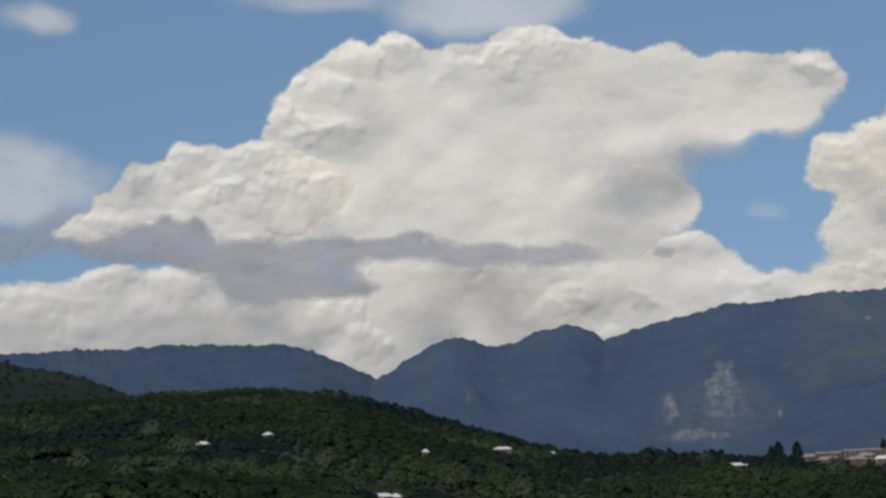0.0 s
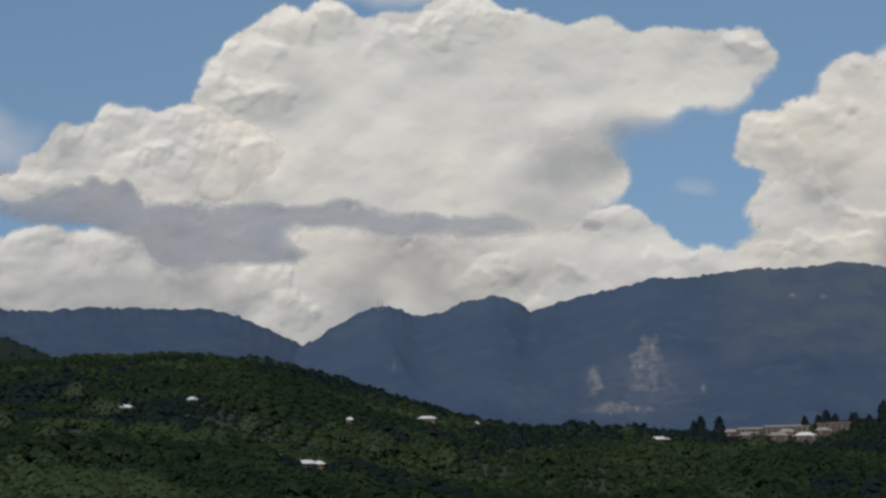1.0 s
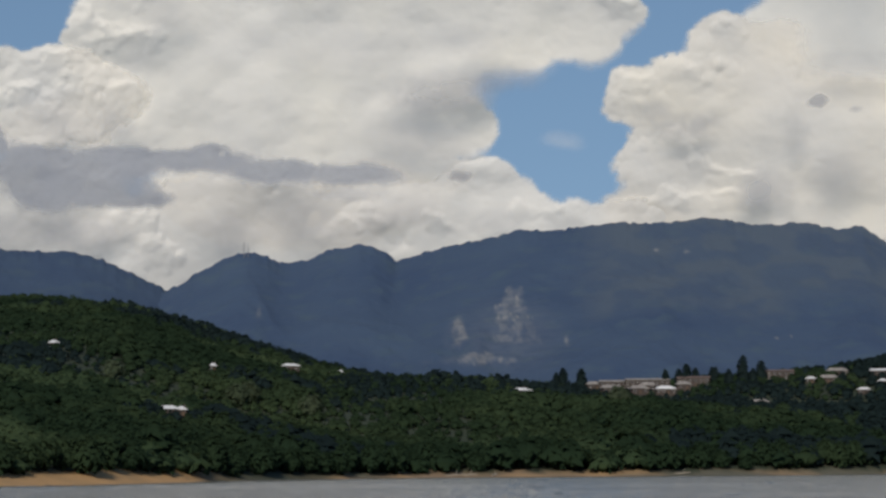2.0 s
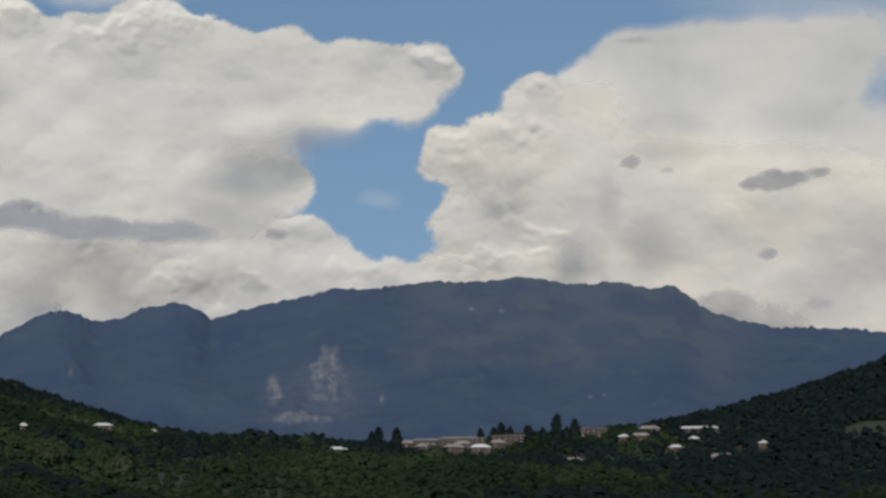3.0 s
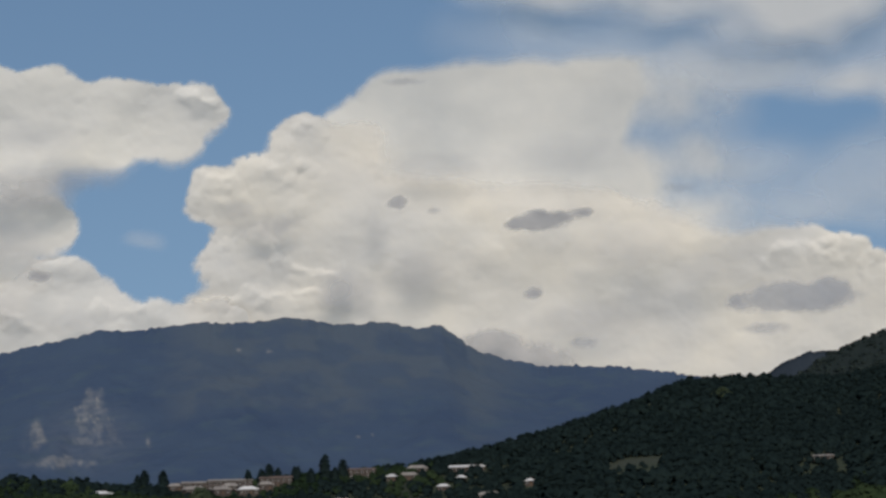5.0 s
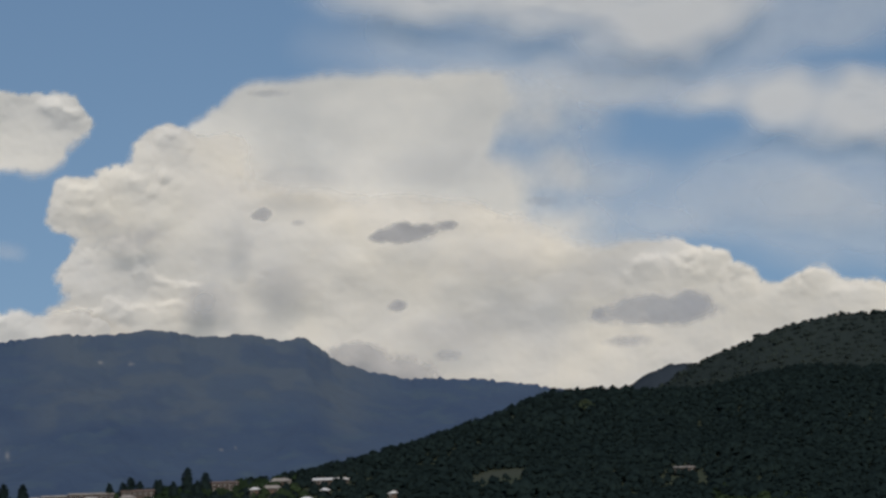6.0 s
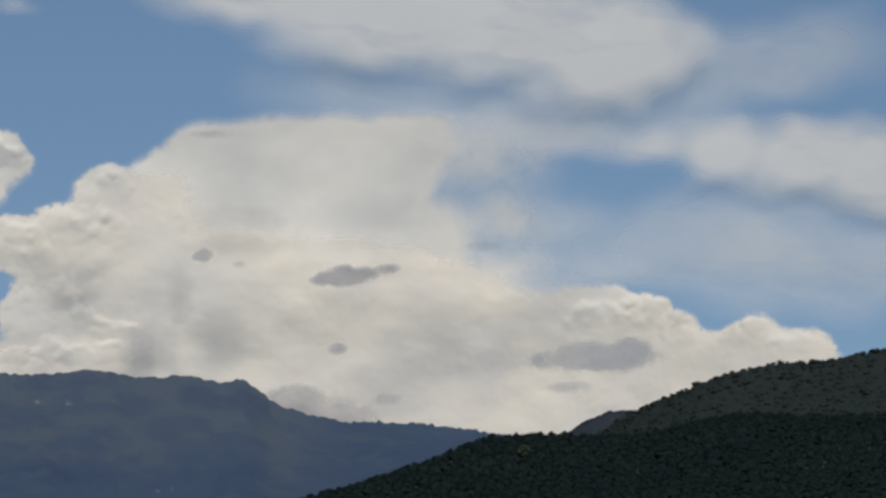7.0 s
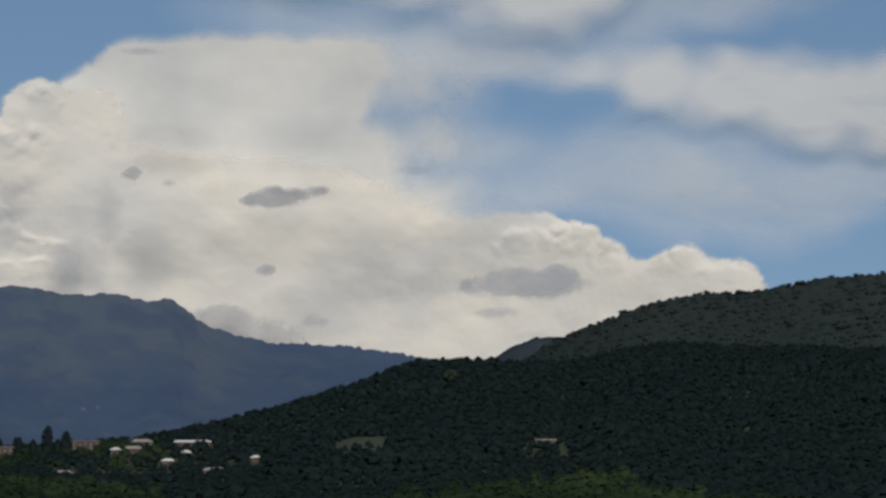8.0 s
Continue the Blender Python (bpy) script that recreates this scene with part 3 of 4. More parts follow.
heaped_cloud("broad cream cumulus cloud with billowing flank", [
    (2.55, 10.05, 0.7, 0.7), (4.0, 10.45, 1.0, 0.8), (5.3, 11.4, 0.9, 0.75), (6.4, 10.7, 1.5, 1.2), (3.6, 8.3, 1.3, 0.95), (4.6, 9.6, 1.8, 1.3), (6.04, 8.97, 2.33, 1.71), (8.71, 8.91, 3.11, 1.9),
    (11.52, 8.35, 3.42, 2.17), (14.63, 7.76, 3.11, 1.86), (16.93, 7.34, 2.33, 1.45), (9.88, 6.07, 6.99, 1.24), (3.36, 6.8, 1.7, 0.7), (16.08, 5.69, 5.44, 0.93), (14.5, 5.0, 7.5, 1.2), (5.2, 7.0, 2.6, 1.4),
    (18.2, 7.7, 1.7, 1.2), (19.6, 7.4, 1.3, 1.05), (20.7, 7.0, 0.9, 0.75), (21.6, 6.7, 1.0, 0.6), (22.85, 6.95, 0.75, 0.75), (24.1, 6.6, 0.85, 0.68), (22.7, 6.3, 2.3, 0.9)],
    M_CREAM, heads=[(2.6, 10.1, 0.5, 0.45), (3.9, 10.5, 0.75, 0.5), (5.3, 11.5, 0.65, 0.5), (3.6, 8.55, 0.75, 0.45), (4.6, 7.95, 0.5, 0.4), (5.4, 7.7, 0.45, 0.38), (4.2, 7.05, 0.55, 0.32), (5.3, 7.0, 0.5, 0.32), (3.2, 7.1, 0.6, 0.32),
        (20.0, 7.7, 0.75, 0.5), (21.0, 7.3, 0.55, 0.4), (22.85, 7.2, 0.6, 0.45), (24.2, 6.8, 0.6, 0.42), (18.6, 7.7, 0.7, 0.4)],
    shade_sheets=[(6.2, 7.35, 0.8, 0.6, 0.55), (4.2, 9.2, 1.1, 0.4, 0.4), (8.3, 7.8, 1.2, 0.8, 0.3), (7.1, 8.9, 0.45, 0.8, 0.22), (8.7, 10.7, 1.8, 0.45, 0.28), (12.3, 10.9, 2.4, 0.6, 0.2), (14.2, 8.3, 1.5, 0.7, 0.22), (12.6, 6.4, 2.2, 0.5, 0.22), (3.3, 9.6, 0.6, 0.3, 0.3), (16.5, 7.6, 1.2, 0.5, 0.15)],
    seed=6, crisp=0.2, soft=0.14, relief=0.42, d=0.042, melt=[(12.0, 10.6, 5.2, 0.7), (16.8, 9.2, 1.8, 0.8), (8.6, 10.9, 1.8, 0.5)])
# grey clouds: their shade is carried by a darker base colour
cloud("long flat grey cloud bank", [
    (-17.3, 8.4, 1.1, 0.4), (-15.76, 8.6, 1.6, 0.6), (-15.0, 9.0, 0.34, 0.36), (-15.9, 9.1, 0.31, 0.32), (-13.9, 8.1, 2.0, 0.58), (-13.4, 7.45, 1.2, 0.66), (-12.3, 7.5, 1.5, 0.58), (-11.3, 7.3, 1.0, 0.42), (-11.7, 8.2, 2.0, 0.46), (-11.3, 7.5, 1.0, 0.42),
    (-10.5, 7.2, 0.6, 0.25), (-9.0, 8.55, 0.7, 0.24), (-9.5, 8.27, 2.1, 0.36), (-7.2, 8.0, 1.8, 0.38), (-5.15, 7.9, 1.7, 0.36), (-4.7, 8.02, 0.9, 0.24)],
    M_SHADE_GREY, seed=7, back=-480, relief=0.35, soft=0.2, fray=0.6, fade=0.3, d=0.035, ragged=0.42, head=0.42, crisp=0.4, opacity=0.9)
for label, lobes, op in (
        ("small ragged dark grey cloud", [(11.7, 9.08, 0.85, 0.27), (12.87, 9.29, 0.34, 0.15), (11.06, 9.05, 0.36, 0.2), (12.3, 9.2, 0.4, 0.2), (11.6, 9.25, 0.35, 0.2)], 0.95),
        ("tiny dark grey cloud scrap", [(11.45, 7.14, 0.28, 0.15)], 1.0),
        ("tiny dark grey cloud scrap", [(7.73, 9.72, 0.26, 0.17), (7.85, 9.8, 0.18, 0.14)], 0.75),
        ("faint grey cloud scrap", [(8.75, 9.5, 0.2, 0.1)], 0.35),
        ("tiny dark grey cloud scrap", [(-2.11, 7.86, 0.42, 0.17)], 1.0),
        ("low ragged grey cloud", [(18.6, 6.66, 1.8, 0.36), (17.16, 6.69, 0.5, 0.25), (18.2, 6.85, 0.7, 0.34), (19.6, 6.85, 0.6, 0.38)], 0.72),
        ("soft grey cloud behind the mountain shoulder", [(10.4, 5.4, 1.1, 0.75), (11.3, 5.2, 1.2, 0.55)], 0.8),
        ("thin grey cloud veil", [(-18.4, 9.0, 1.5, 0.6), (-20.3, 8.6, 1.6, 0.5), (-17.3, 9.4, 0.9, 0.4)], 0.6),
        ("thin grey cloud streak", [(-5.17, 7.4, 1.1, 0.2)], 0.4),
        ("thin grey cloud streak", [(17.75, 5.91, 0.7, 0.16)], 0.45),
        ("thin grey cloud streak", [(15.6, 9.85, 0.5, 0.16)], 0.3),
        ("thin grey cloud streak", [(8.0, 13.05, 0.6, 0.12)], 0.35),
        ("thin grey cloud streak", [(12.77, 5.74, 0.4, 0.16)], 0.45)):
    cloud(label, lobes, M_SHADE_DARK if "dark" in label or "shoulder" in label else M_SHADE_GREY, seed=20, back=-60 if "shoulder" in label else 60 if "veil" in label else -480, relief=0.3, soft=min(0.3, 0.8 * min(q[3] for q in lobes)), opacity=op, d=0.03, fray=0.55 if "dark" in label or "ragged" in label else 0.2, ragged=0.3, head=0.35)
for k, (label, lobes, op) in enumerate((
        ("thin white cloud streak", [(-19.38, 14.65, 1.6, 0.5), (-18.6, 14.5, 0.9, 0.36)], 0.85),
        ("soft pale cloud veil", [(-19.8, 10.7, 2.2, 1.1), (-18.4, 10.2, 1.9, 0.7), (-20.0, 9.8, 2.8, 0.8), (-22, 10.2, 3, 1.5)], 0.7),
        ("soft pale cloud veil", [(-6.91, 14.8, 3.4, 1.0), (-11, 15.2, 4, 0.5)], 0.7),
        ("faint pale cloud streak", [(0.81, 8.75, 1.1, 0.3)], 0.35),
        ("wide thin veil of high cloud", [(9.5, 16.9, 4.5, 1.3), (13.0, 16.3, 5.0, 1.8), (16.5, 15.9, 4.2, 1.9), (19.3, 15.2, 3.2, 1.9), (19.0, 14.3, 2.8, 1.2)], 0.95),
        ("wide thin veil of high cloud", [(20.3, 12.4, 2.0, 0.9), (22.3, 12.2, 2.4, 1.2), (24.6, 11.9, 2.7, 1.4), (27.0, 11.6, 2.9, 1.6), (29.5, 11.4, 3.0, 1.7)], 0.95),
        ("faint pale cloud veil", [(17.4, 13.0, 3.4, 1.2), (17.4, 10.4, 2.8, 1.2), (18.6, 9.3, 2.8, 1.0), (22.5, 9.7, 5.0, 1.0), (26, 9.2, 5, 1.0)], 0.4),
        ("very faint haze of high cloud", [(17, 14.3, 9, 2.4), (24, 14.6, 4, 1.6), (24.5, 9.6, 7, 2.4)], 0.4),
        ("thin white cloud streak", [(2.73, 16.34, 0.8, 0.35)], 0.5))):
    cloud(label, lobes, M_VEIL, seed=33, back=-300 if "streak" in label else 160 + 18 * k, relief=0.05, soft=0.95 * min(1.0, min(q[3] for q in lobes)), opacity=op, fray=0.25, wisp=0.45, d=0.06, crisp=0.0)


# ---------------------------------------------------------------- houses
M_TAN = plain("brown_plaster", (0.066, 0.049, 0.042), (0.042, 0.033, 0.030), 0.6, 0.85)
M_SHEET = plain("pale_sheet_metal_roof", (0.78, 0.78, 0.78), (0.62, 0.62, 0.63), 0.4, 0.5)
M_TIN = plain("weathered_grey_roof", (0.32, 0.30, 0.27), (0.21, 0.19, 0.18), 0.4, 0.7)
M_RUST = plain("rusty_red_roof", (0.17, 0.12, 0.105), (0.11, 0.085, 0.078), 0.4, 0.8)
M_FRAME = plain("window_frame_paint", (0.55, 0.53, 0.50), (0.42, 0.40, 0.38), 1.0, 0.6)
M_PANE = plain("window_glass", (0.02, 0.022, 0.025), (0.03, 0.032, 0.035), 0.5, 0.08)
M_DOOR = plain("brown_door_wood", (0.12, 0.07, 0.04), (0.08, 0.05, 0.03), 2.0, 0.7)
M_STEEL = plain("galvanised_steel", (0.30, 0.30, 0.31), (0.22, 0.22, 0.23), 1.0, 0.5, 0.0, 0.6)
M_WOOD = plain("bleached_driftwood", (0.34, 0.30, 0.25), (0.22, 0.19, 0.16), 1.5, 0.9, 0.03)


def box(bm, x0, x1, y0, y1, z0, z1):
    v = [bm.verts.new(p) for p in ((x0, y0, z0), (x1, y0, z0), (x1, y1, z0), (x0, y1, z0), (x0, y0, z1), (x1, y0, z1), (x1, y1, z1), (x0, y1, z1))]
    for f in ((0, 3, 2, 1), (4, 5, 6, 7), (0, 1, 5, 4), (1, 2, 6, 5), (2, 3, 7, 6), (3, 0, 4, 7)):
        bm.faces.new([v[i] for i in f])


def boxed(*dims):
    bm = bmesh.new()
    box(bm, *dims)
    return bm


def roof_mesh(w, d, z, rise, hip, over=0.6, thick=0.22):
    """A hipped or gabled roof with eaves and thickness."""
    bm = bmesh.new()
    x, y, r = w / 2 + over, d / 2 + over, w / 2 + over - hip
    low = [bm.verts.new(p) for p in ((-x, -y, z), (x, -y, z), (x, y, z), (-x, y, z))]
    eave = [bm.verts.new(p) for p in ((-x, -y, z + thick), (x, -y, z + thick), (x, y, z + thick), (-x, y, z + thick))]
    a, b = bm.verts.new((-r, 0, z + rise)), bm.verts.new((r, 0, z + rise))
    bm.faces.new(low[::-1])
    for i in range(4):
        bm.faces.new((low[i], low[(i + 1) % 4], eave[(i + 1) % 4], eave[i]))
    bm.faces.new((eave[0], eave[1], b, a))
    bm.faces.new((eave[1], eave[2], b))
    bm.faces.new((eave[2], eave[3], a, b))
    bm.faces.new((eave[3], eave[0], a))
    return bm


def house(az, el, w, label, wall=None, roof=None, storeys=1, depth=8.0, turn=0.0, hip=2.5, rise=2.2):
    r = meet(az, el)
    x, y, z = place(np.array(az), np.array(r))
    ob = tagged(new("house"), label, "house", "houses of the village")
    ob.matrix_world = pose(float(x), float(y), float(z) + (-1.0 if storeys > 1 or az > 6 else 0.4), 0, 0, -az + turn)
    wall, roof = wall or M_TAN, roof or M_SHEET
    h = 0.5 + 2.8 * storeys
    part("wall", boxed(-w / 2, w / 2, -depth / 2, depth / 2, -5.0, h), wall, ob)
    top = part("roof", roof_mesh(w, depth, h, rise, min(hip, w / 2)), roof, ob)
    part("chimney", boxed(w * 0.22, w * 0.22 + 0.6, 0.8, 1.4, h + 0.5, h + rise + 0.9), M_TAN, top)
    n = max(2, int(w / 3.2))
    for level in range(storeys):
        for k in range(n):
            cx = -w / 2 + w * (k + 0.5) / n
            z0 = 1.0 + 2.8 * level
            if level == 0 and k == n // 2:
                part("door", boxed(cx - 0.5, cx + 0.5, -depth / 2 - 0.06, -depth / 2 + 0.02, 0.1, 2.2), M_DOOR, ob)
                continue
            win = part("window", boxed(cx - 0.65, cx + 0.65, -depth / 2 - 0.06, -depth / 2 + 0.02, z0, z0 + 1.5), M_FRAME, ob)
            part("pane", boxed(cx - 0.53, cx + 0.53, -depth / 2 - 0.075, -depth / 2 - 0.055, z0 + 0.12, z0 + 1.38), M_PANE, win)
    HOUSES.append((az, r, w))
    return ob


HOUSES = []
L_WHITE = "small dark-walled house with pale metal roof among trees"
for az, el, w in ((-0.45, 1.82, 12), (-10.13, 1.28, 11), (-9.75, 1.27, 6), (-14.98, 2.9, 9), (-13.19, 3.1, 6), (-5.51, 2.36, 11), (-6.79, 2.52, 12), (7.4, 2.14, 7), (8.79, 1.82, 9), (9.29, 2.04, 7), (-16.9, 3.5, 7), (-8.9, 2.5, 4), (11.17, 1.9, 6)):
    house(az, el, w * 0.85, L_WHITE, M_TAN, turn=random.uniform(-25, 25), depth=7.0, rise=1.7)
house(3.47, 1.84, 13, "wide dark-walled house with gleaming metal roof", M_TAN, storeys=1, turn=8, hip=4)
house(2.05, 2.12, 19, "long tan two-storey block with grey roof", M_TAN, M_TIN, 2, 9, 4, 1.0, 1.3)
house(2.98, 2.15, 30, "very long tan two-storey block with grey roof", M_TAN, M_TIN, 2, 10, 4, 1.0, 1.3)
house(4.25, 2.08, 22, "long tan block with rusty roof beside poplars", M_TAN, M_RUST, 2, 9, -6, 1.0, 1.3)
house(6.5, 2.45, 22, "long reddish building behind dark trees", M_TAN, M_RUST, 2, 9, 3, 1.0, 1.2)
house(9.45, 2.34, 24, "long low building with cream roof on slope", M_TAN, M_SHEET, 1, 9, 5, 1.0, 1.5)
house(19.09, 2.3, 14, "long low shed with weathered roof on wooded slope", M_TAN, M_TIN, 1, 8, 0, 1.0, 1.0)
for az, el, w in ((8.09, 2.34, 13), (7.85, 2.16, 12), (10.04, 1.56, 14), (6.01, 1.5, 11), (2.0, 1.88, 13), (1.5, 2.0, 9), (2.75, 1.86, 11), (3.0, 1.95, 10), (3.95, 1.96, 9)):
    house(az, el, w, "tan house with weathered grey roof among trees", M_TAN, M_TIN, turn=random.uniform(-20, 20))

# two lattice masts on the rocky peak
for d_az, tall in ((-0.05, 30), (0.06, 24)):
    az = -7.98 + d_az
    base = 4080 * math.tan(radians(5.66)) + EYE - 4
    mast = tagged(new("radio_mast"), "thin grey steel mast on the rocky peak", "mast", "masts on the peak")
    mast.matrix_world = pose(4080 * math.sin(radians(az)), 4060 * math.cos(radians(az)), base, 0, 0, 12)
    for sx, sy in ((-1, -1), (1, -1), (0, 1)):
        bm = bmesh.new()
        bmesh.ops.create_cone(bm, cap_ends=True, segments=6, radius1=0.35, radius2=0.2, depth=tall, matrix=Matrix.Translation((sx * 0.8, sy * 0.7, tall / 2)))
        part("leg", bm, M_STEEL, mast)
    for k in range(6):
        part("brace", boxed(-1.1, 1.1, -1.0, 1.0, 2 + k * tall / 6.5, 2.4 + k * tall / 6.5), M_STEEL, mast)


# ---------------------------------------------------------------- trees
SPRAY = np.array([(0, 1, 2), (0, 2, 3), (0, 3, 1), (1, 3, 2)])
CORE = np.array([(0, 2, 4), (2, 1, 4), (1, 3, 4), (3, 0, 4), (2, 0, 5), (1, 2, 5), (3, 1, 5), (0, 3, 5)])


def crown_shape(rng, tufts, slim=0.42, point=0.0, size=0.12):
    """Crown of many leaf sprays round a dark heart, one unit high, with the ground at zero: corners, faces and shade."""
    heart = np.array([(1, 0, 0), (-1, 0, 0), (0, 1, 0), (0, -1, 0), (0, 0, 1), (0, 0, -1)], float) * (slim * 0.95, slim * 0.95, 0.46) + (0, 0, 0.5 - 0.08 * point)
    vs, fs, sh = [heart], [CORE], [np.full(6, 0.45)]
    arms = rng.normal(0, 0.5, (6, 3)) * (slim, slim, 0.25)
    tips = np.array([(0, 0, 0.34), (0.98, 0, -0.16), (-0.49, 0.85, -0.16), (-0.49, -0.85, -0.16)])
    for k in range(tufts):
        u = rng.uniform(0.0, 1.0)
        wide = slim * (math.sin(math.pi * min(1, 0.12 + 0.88 * u)) ** 0.6 * (1 - point) + point * (1.02 - u) * 1.3)
        th, q = rng.uniform(0, 2 * math.pi), rng.uniform(0.74, 1.04)
        c = np.array([wide * q * math.cos(th), wide * q * math.sin(th), 0.12 + 0.84 * u]) + arms[k % 6] * 0.35 * (1 - point)
        s = size * rng.uniform(0.55, 1.25) * (1 - 0.4 * point * u)
        out = Vector((c[0] / slim, c[1] / slim, (c[2] - 0.35) / 0.5 + 0.25)) + Vector(rng.normal(0, 0.28, 3))
        turn = np.array((out.to_track_quat("Z", "Y").to_matrix() @ Matrix.Rotation(rng.uniform(0, 6), 3, "Z")).transposed())
        spray = (tips * rng.uniform(0.6, 1.4, (4, 1)) + rng.normal(0, 0.14, (4, 3))) @ turn * s * 1.15 + c
        vs.append(spray)
        fs.append(SPRAY + 6 + 4 * k)
        # The shade value darkens low sprays and lightens high ones in the leaf colour.
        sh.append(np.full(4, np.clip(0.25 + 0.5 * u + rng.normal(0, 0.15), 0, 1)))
    return np.concatenate(vs), np.concatenate(fs), np.concatenate(sh)


def crown_normals(v, slim):
    """Outward directions of the whole crown, so that its sprays are lit as one rounded mass."""
    n = (v - (0, 0, 0.2)) / (slim, slim, 0.6)
    n = n / np.maximum(np.linalg.norm(n, axis=1), 0.05)[:, None] + (0, 0, 0.45)
    return n / np.linalg.norm(n, axis=1)[:, None]


def forest(name, label, xs, ys, zs, tall, tufts, mat, seed, slim=0.42, point=0.0, size=0.12):
    """Many trees in one mesh."""
    rng = np.random.default_rng(seed)
    shapes = [crown_shape(rng, tufts, slim, point, size) for _ in range(8)]
    V, F, S, N, n = [], [], [], [], 0
    pick = rng.integers(0, 8, len(xs))
    for k, (v, f, sh) in enumerate(shapes):
        m = np.nonzero(pick == k)[0]
        if not len(m):
            continue
        a, t = rng.uniform(0, 6.28, len(m)), tall[m]
        w = t * rng.uniform(0.8, 1.25, len(m))
        c, s_ = np.cos(a)[:, None], np.sin(a)[:, None]
        px = (v[:, 0] * c - v[:, 1] * s_) * w[:, None] + xs[m][:, None]
        py = (v[:, 0] * s_ + v[:, 1] * c) * w[:, None] + ys[m][:, None]
        pz = v[:, 2] * t[:, None] + zs[m][:, None] - 0.5
        V.append(np.stack([px, py, pz], -1).reshape(-1, 3))
        e = crown_normals(v, slim)
        N.append(np.stack([e[:, 0] * c - e[:, 1] * s_, e[:, 0] * s_ + e[:, 1] * c, e[:, 2] + 0 * c], -1).reshape(-1, 3))
        F.append((f[None] + (n + np.arange(len(m)) * len(v))[:, None, None]).reshape(-1, 3))
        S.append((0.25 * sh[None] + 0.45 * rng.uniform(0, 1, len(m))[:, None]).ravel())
        n += len(m) * len(v)
    ob = mesh_object(name, np.concatenate(V), np.concatenate(F), mat, attrs={"shade": np.concatenate(S)}, normals=np.concatenate(N))
    return tagged(ob, label, "forest", kind="stuff")


def scatter(az0, az1, r0, r1, gap, seed):
    """Bearings and distances of a loose grid of trees."""
    rng = np.random.default_rng(seed)
    x = np.arange(r1 * math.sin(radians(az0)), r1 * math.sin(radians(az1)), gap)
    y = np.arange(r0 * 0.85, r1, gap)
    X, Y = (g.ravel() for g in np.meshgrid(x, y))
    X, Y = X + rng.uniform(-0.55, 0.55, X.size) * gap, Y + rng.uniform(-0.55, 0.55, X.size) * gap
    az, r = np.degrees(np.arctan2(X, Y)), np.hypot(X, Y)
    ok = (az > az0) & (az < az1) & (r > r0) & (r < r1)
    return X[ok], Y[ok], az[ok], r[ok]


X, Y, AZ, RR = scatter(-25, 33, 560, 1760, 7.4, 2)
from_shore, to_crest = RR - shore_r(AZ), crest_r(AZ) - RR
ZZ = land(AZ, RR)
free = (from_shore > 15 + 11 * (1 - step(-9.5, -8.0, AZ)) + 7 * fbm(X / 30, Y / 30, 2, 6)) & (to_crest > -40)
for h_az, h_r, h_w in HOUSES:
    side = np.abs(AZ - h_az) * np.pi / 180 * h_r
    free &= ~((side < h_w * 0.5 + 1.5) & (RR > h_r - (16 if 1.2 < h_az < 4.8 else 7)) & (RR < h_r + 7))
for f_az, f_el, f_w, f_d in FIELDS:
    f_r = meet(f_az, f_el)
    free &= ~(((AZ - f_az) / f_w) ** 2 + ((RR - f_r) / f_d) ** 2 < 1 + 0.3 * fbm(X / 25, Y / 25, 2, 4))
glade = fbm(X / 90, Y / 90, 3, 21) * (1 - step(8, 12, AZ))
rng_t = np.random.default_rng(12)
tall = (rng_t.uniform(6.5, 9.5, len(X)) + 2.6 * fbm(X / 34, Y / 34, 2, 23)) * (1 - 0.4 * step(0.0, 0.5, glade))
tall = np.where(to_crest < 60, np.clip(tall, 5, 7.8), tall)
tall = np.where(from_shore < 70, tall * 1.25, tall)
for h_az, h_r, h_w in HOUSES:
    side = np.abs(AZ - h_az) * np.pi / 180 * h_r
    tall = np.where((side < h_w + 6) & (RR > h_r - 75) & (RR < h_r), np.where(RR > h_r - 40, np.minimum(tall, 4.0 if 1.2 < h_az < 4.8 else 6.0), np.minimum(tall, 7.0)), tall)
f_az, f_el, f_w, f_d = FIELDS[0]
f_r = meet(f_az, f_el)
tall = np.where((np.abs(AZ - f_az) < f_w) & (RR < f_r) & (RR > f_r - f_d - 40), np.minimum(tall, 3.2), tall)
# Pines near the crests; on the right slope dark conifers imitate a cloud's shadow.
pine_and_shade = (fbm(X / 130, Y / 130, 3, 40) + 1.7 * step(8.0, 11.5, AZ) * step(70, 220, from_shore) + 0.35 * (1 - step(60, 260, to_crest)) + rng_t.normal(0, 0.25, len(X))) > 0.42
scrub = (fbm(X / 110, Y / 75, 3, 63) + 0.9 * (1 - step(-15.0, -12.0, AZ)) * (1 - step(330, 560, from_shore)) - 1.5 * step(2.0, 7.0, AZ) + rng_t.normal(0, 0.15, len(X))) > 0.62
pine_and_shade &= ~scrub
near, close = RR < 1130, RR < 840
M_SCRUB = leaf_material("light_scrub_leaves", (0.042, 0.068, 0.036), (0.056, 0.086, 0.044), (0.070, 0.102, 0.050))
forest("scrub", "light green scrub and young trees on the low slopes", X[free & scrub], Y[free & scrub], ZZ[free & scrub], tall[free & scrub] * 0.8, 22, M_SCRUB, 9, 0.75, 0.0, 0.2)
broad = free & ~pine_and_shade & ~scrub
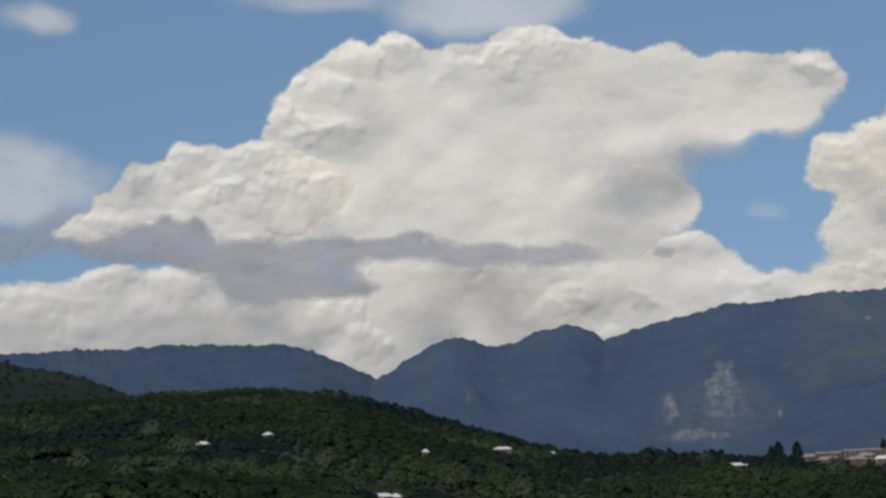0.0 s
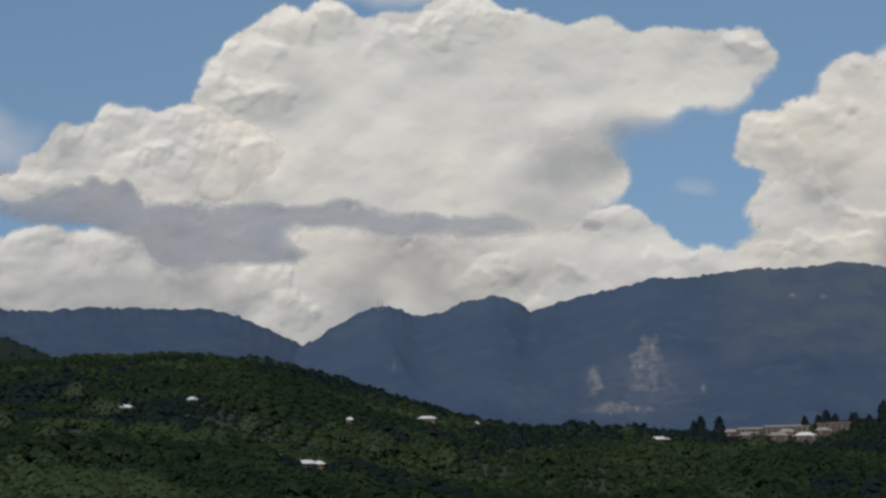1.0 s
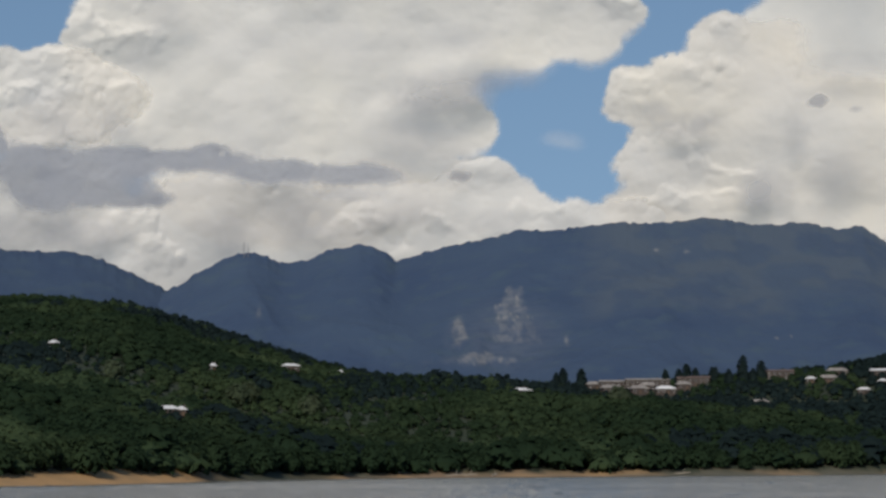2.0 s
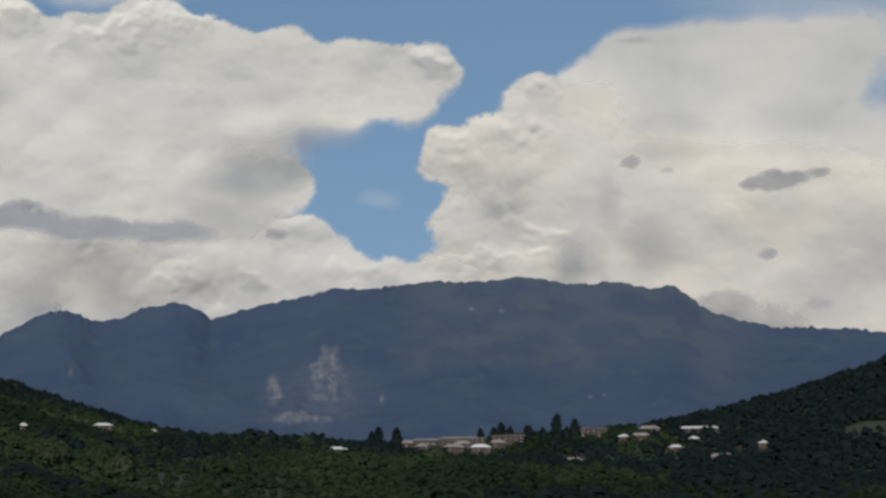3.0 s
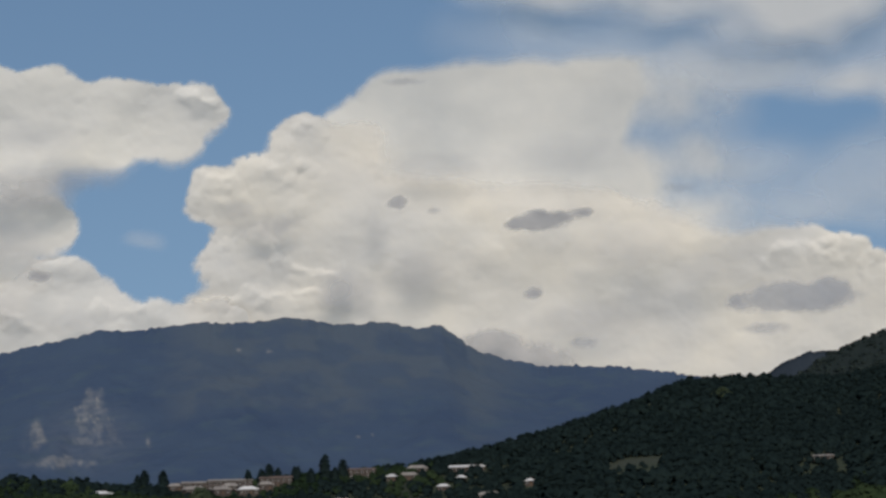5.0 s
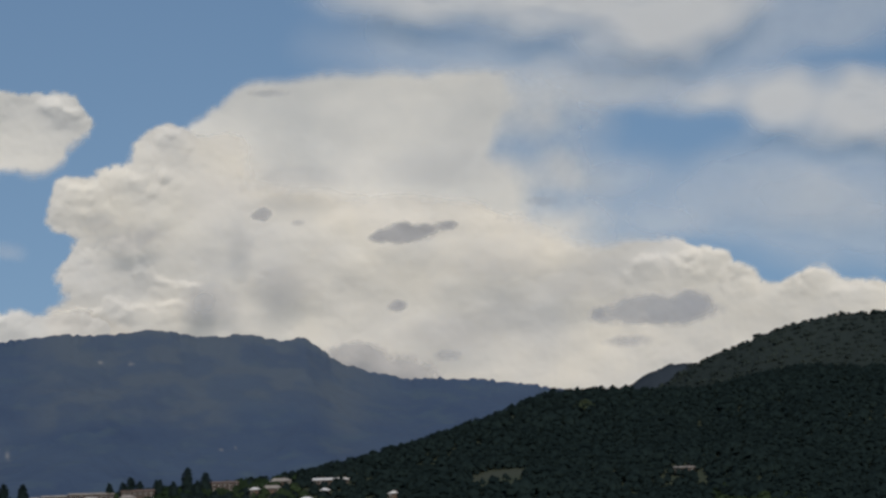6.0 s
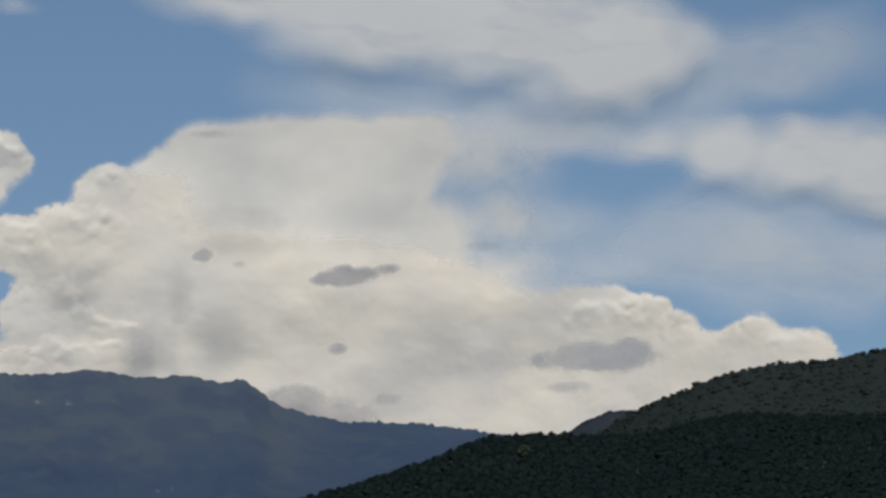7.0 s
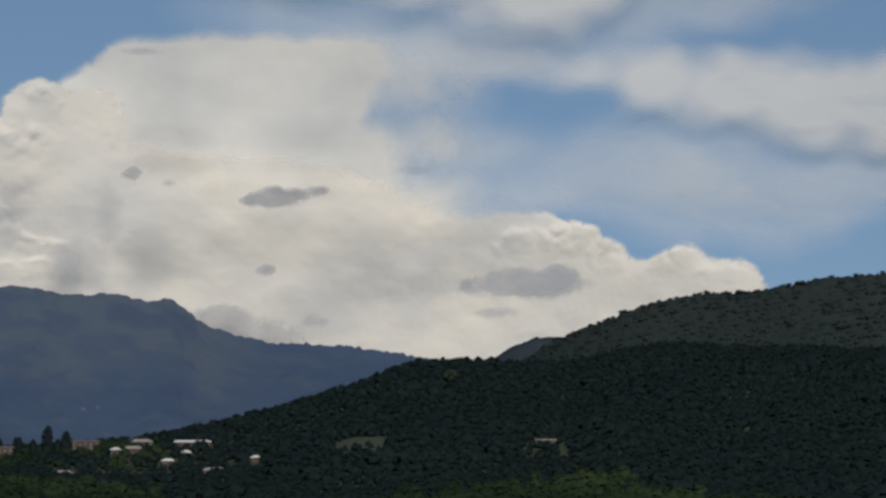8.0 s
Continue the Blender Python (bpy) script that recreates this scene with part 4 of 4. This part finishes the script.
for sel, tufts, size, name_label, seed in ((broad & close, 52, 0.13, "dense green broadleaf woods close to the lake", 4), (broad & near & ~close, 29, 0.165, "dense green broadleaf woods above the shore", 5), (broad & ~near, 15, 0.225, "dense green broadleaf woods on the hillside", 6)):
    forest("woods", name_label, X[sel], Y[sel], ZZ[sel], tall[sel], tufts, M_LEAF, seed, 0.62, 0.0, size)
sel = free & pine_and_shade
forest("woods", "dark conifer woods on the upper slopes, right slope darkened for cloud shadow", X[sel], Y[sel], ZZ[sel], tall[sel] * 1.12, 13, M_CONIFER, 7, 0.58, 0.35, 0.25)

# trees on the hills behind, from their own slopes
for k, (a0, a1, count, seed) in enumerate(((-26, -15.2, 1500, 51), (15.8, 33, 9500, 52))):
    A, R, Z = SLOPES[2 + k]
    rng_h = np.random.default_rng(seed)
    rows_, cols_ = A.shape
    i, j = rng_h.integers(8, rows_ - 9, count * 2), rng_h.integers(0, cols_, count * 2)
    ok = (A[i, j] > a0) & (A[i, j] < a1)
    i, j = i[ok][:count], j[ok][:count]
    aa, rr, zz = np.radians(A[i, j]), R[i, j], Z[i, j]
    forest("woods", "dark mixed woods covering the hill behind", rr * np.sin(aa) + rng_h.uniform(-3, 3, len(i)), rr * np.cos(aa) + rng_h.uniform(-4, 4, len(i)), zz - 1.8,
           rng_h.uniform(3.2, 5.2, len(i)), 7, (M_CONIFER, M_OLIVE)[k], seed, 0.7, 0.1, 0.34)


def trunk_part(tree, tall, girth, rng):
    bm = bmesh.new()
    bmesh.ops.create_cone(bm, cap_ends=True, segments=8, radius1=girth, radius2=girth * 0.35, depth=tall * 0.75, matrix=Matrix.Translation((0, 0, tall * 0.375)))
    for k in range(5):
        lean, way = rng.uniform(35, 60), k * 72 + rng.uniform(-20, 20)
        m = Matrix.Translation((0, 0, tall * (0.25 + 0.07 * k))) @ pose(0, 0, 0, 0, lean, way) @ Matrix.Translation((0, 0, tall * 0.13))
        bmesh.ops.create_cone(bm, cap_ends=True, segments=6, radius1=girth * 0.4, radius2=girth * 0.12, depth=tall * 0.26, matrix=m)
    part("trunk", bm, M_BARK, tree, "brown bark")


def tree_model(label, tall, tufts, mat, seed, slim, point, size, group, category="tree"):
    rng = np.random.default_rng(seed)
    tree = tagged(new("tree"), label, category, group)
    trunk_part(tree, tall, tall * 0.022, rng)
    v, f, sh = crown_shape(rng, tufts, slim, point, size)
    mesh_object("crown", v * tall, f, mat, tree, attrs={"shade": sh}, normals=crown_normals(v, slim))
    return tree


M_PALE = leaf_material("pale_olive_leaves", (0.050, 0.072, 0.043), (0.080, 0.102, 0.064), (0.068, 0.090, 0.055))

# tall dark trees between the village houses
spires = [tree_model("tall dark poplar beside the village houses", 1.0 * t, 260, M_CONIFER, 60 + k, sl, 0.35, 0.07, "tall dark village trees") for k, (t, sl) in enumerate(((20, 0.19), (15.5, 0.25), (12.5, 0.22)))]
spots = ((5.57, 2.1, 0), (6.06, 2.15, 1), (5.85, 2.05, 2), (4.05, 2.15, 1), (4.3, 2.12, 2), (3.85, 2.1, 2), (0.69, 2.05, 1), (0.5, 2.0, 2), (1.19, 2.05, 1), (4.75, 2.15, 2), (4.83, 2.15, 2), (3.48, 2.1, 2), (5.2, 2.05, 2))
first = set()
for az, el, k in spots:
    x, y, z = place(np.array(az), np.array(meet(az, el)))
    m = pose(float(x), float(y), float(z) - 0.4, 0, 0, random.uniform(0, 360))
    if k in first:
        copy_thing(spires[k], m)
    else:
        spires[k].matrix_world = m
        first.add(k)

# single trees along the water's edge
shore_trees = [tree_model("leafy green tree at the edge of the lake", t, 260, M_LEAF, 80 + k, sl, 0.0, 0.09, "trees along the shore") for k, (t, sl) in enumerate(((11, 0.44), (9, 0.5), (13, 0.4), (7, 0.55)))]
pale_trees = [tree_model("pale olive-green rounded tree among darker woods", 12, 300, M_PALE, 90, 0.5, 0.0, 0.085, "pale trees in the woods")]
rng_s = np.random.default_rng(77)
az, used_ = -21.0, set()
while az < 29:
    k = int(rng_s.integers(0, 4))
    r = float(shore_r(np.array(az))) + rng_s.uniform(12, 24) + (11 if az < -8.8 else 0)
    x, y, z = place(np.array(az), np.array(r))
    m = pose(float(x), float(y), float(z) - 0.3, 0, 0, rng_s.uniform(0, 360))
    if k in used_:
        copy_thing(shore_trees[k], m)
    else:
        shore_trees[k].matrix_world = m
        used_.add(k)
    az += rng_s.uniform(0.25, 0.75)
for n, (az, el) in enumerate(((-8.25, 1.55), (-7.95, 1.6), (-6.2, 1.25), (-15.55, 2.75), (-15.3, 2.65), (-16.3, 3.2), (-18.2, 2.3), (2.2, 1.5), (-11.6, 2.2), (16.5, 3.9), (-19.6, 3.4), (-17.0, 1.9))):
    x, y, z = place(np.array(az), np.array(meet(az, el)))
    m = pose(float(x), float(y), float(z) + 0.4, 0, 0, 40 * n)
    if n:
        copy_thing(pale_trees[0], m)
    else:
        pale_trees[0].matrix_world = m

# driftwood on the beach
for az, turn, long_ in ((-2.3, 20, 9), (-1.9, -15, 7), (-1.2, 70, 6), (3.9, 10, 8)):
    r = float(shore_r(np.array(az))) + 6
    x, y, z = place(np.array(az), np.array(r))
    log = tagged(new("driftwood"), "bleached fallen tree trunk on the beach", "driftwood", "driftwood on the beach")
    log.matrix_world = pose(float(x), float(y), float(z) + 0.2, 0, 0, turn)
    bm = bmesh.new()
    bmesh.ops.create_cone(bm, cap_ends=True, segments=8, radius1=0.45, radius2=0.2, depth=long_, matrix=pose(0, 0, 0.2, 0, 86, 0))
    part("trunk", bm, M_WOOD, log)
    bm = bmesh.new()
    bmesh.ops.create_cone(bm, cap_ends=True, segments=6, radius1=0.18, radius2=0.06, depth=2.6, matrix=pose(0.8, 0, 1.2, 0, 25, 40))
    part("branch", bm, M_WOOD, log)
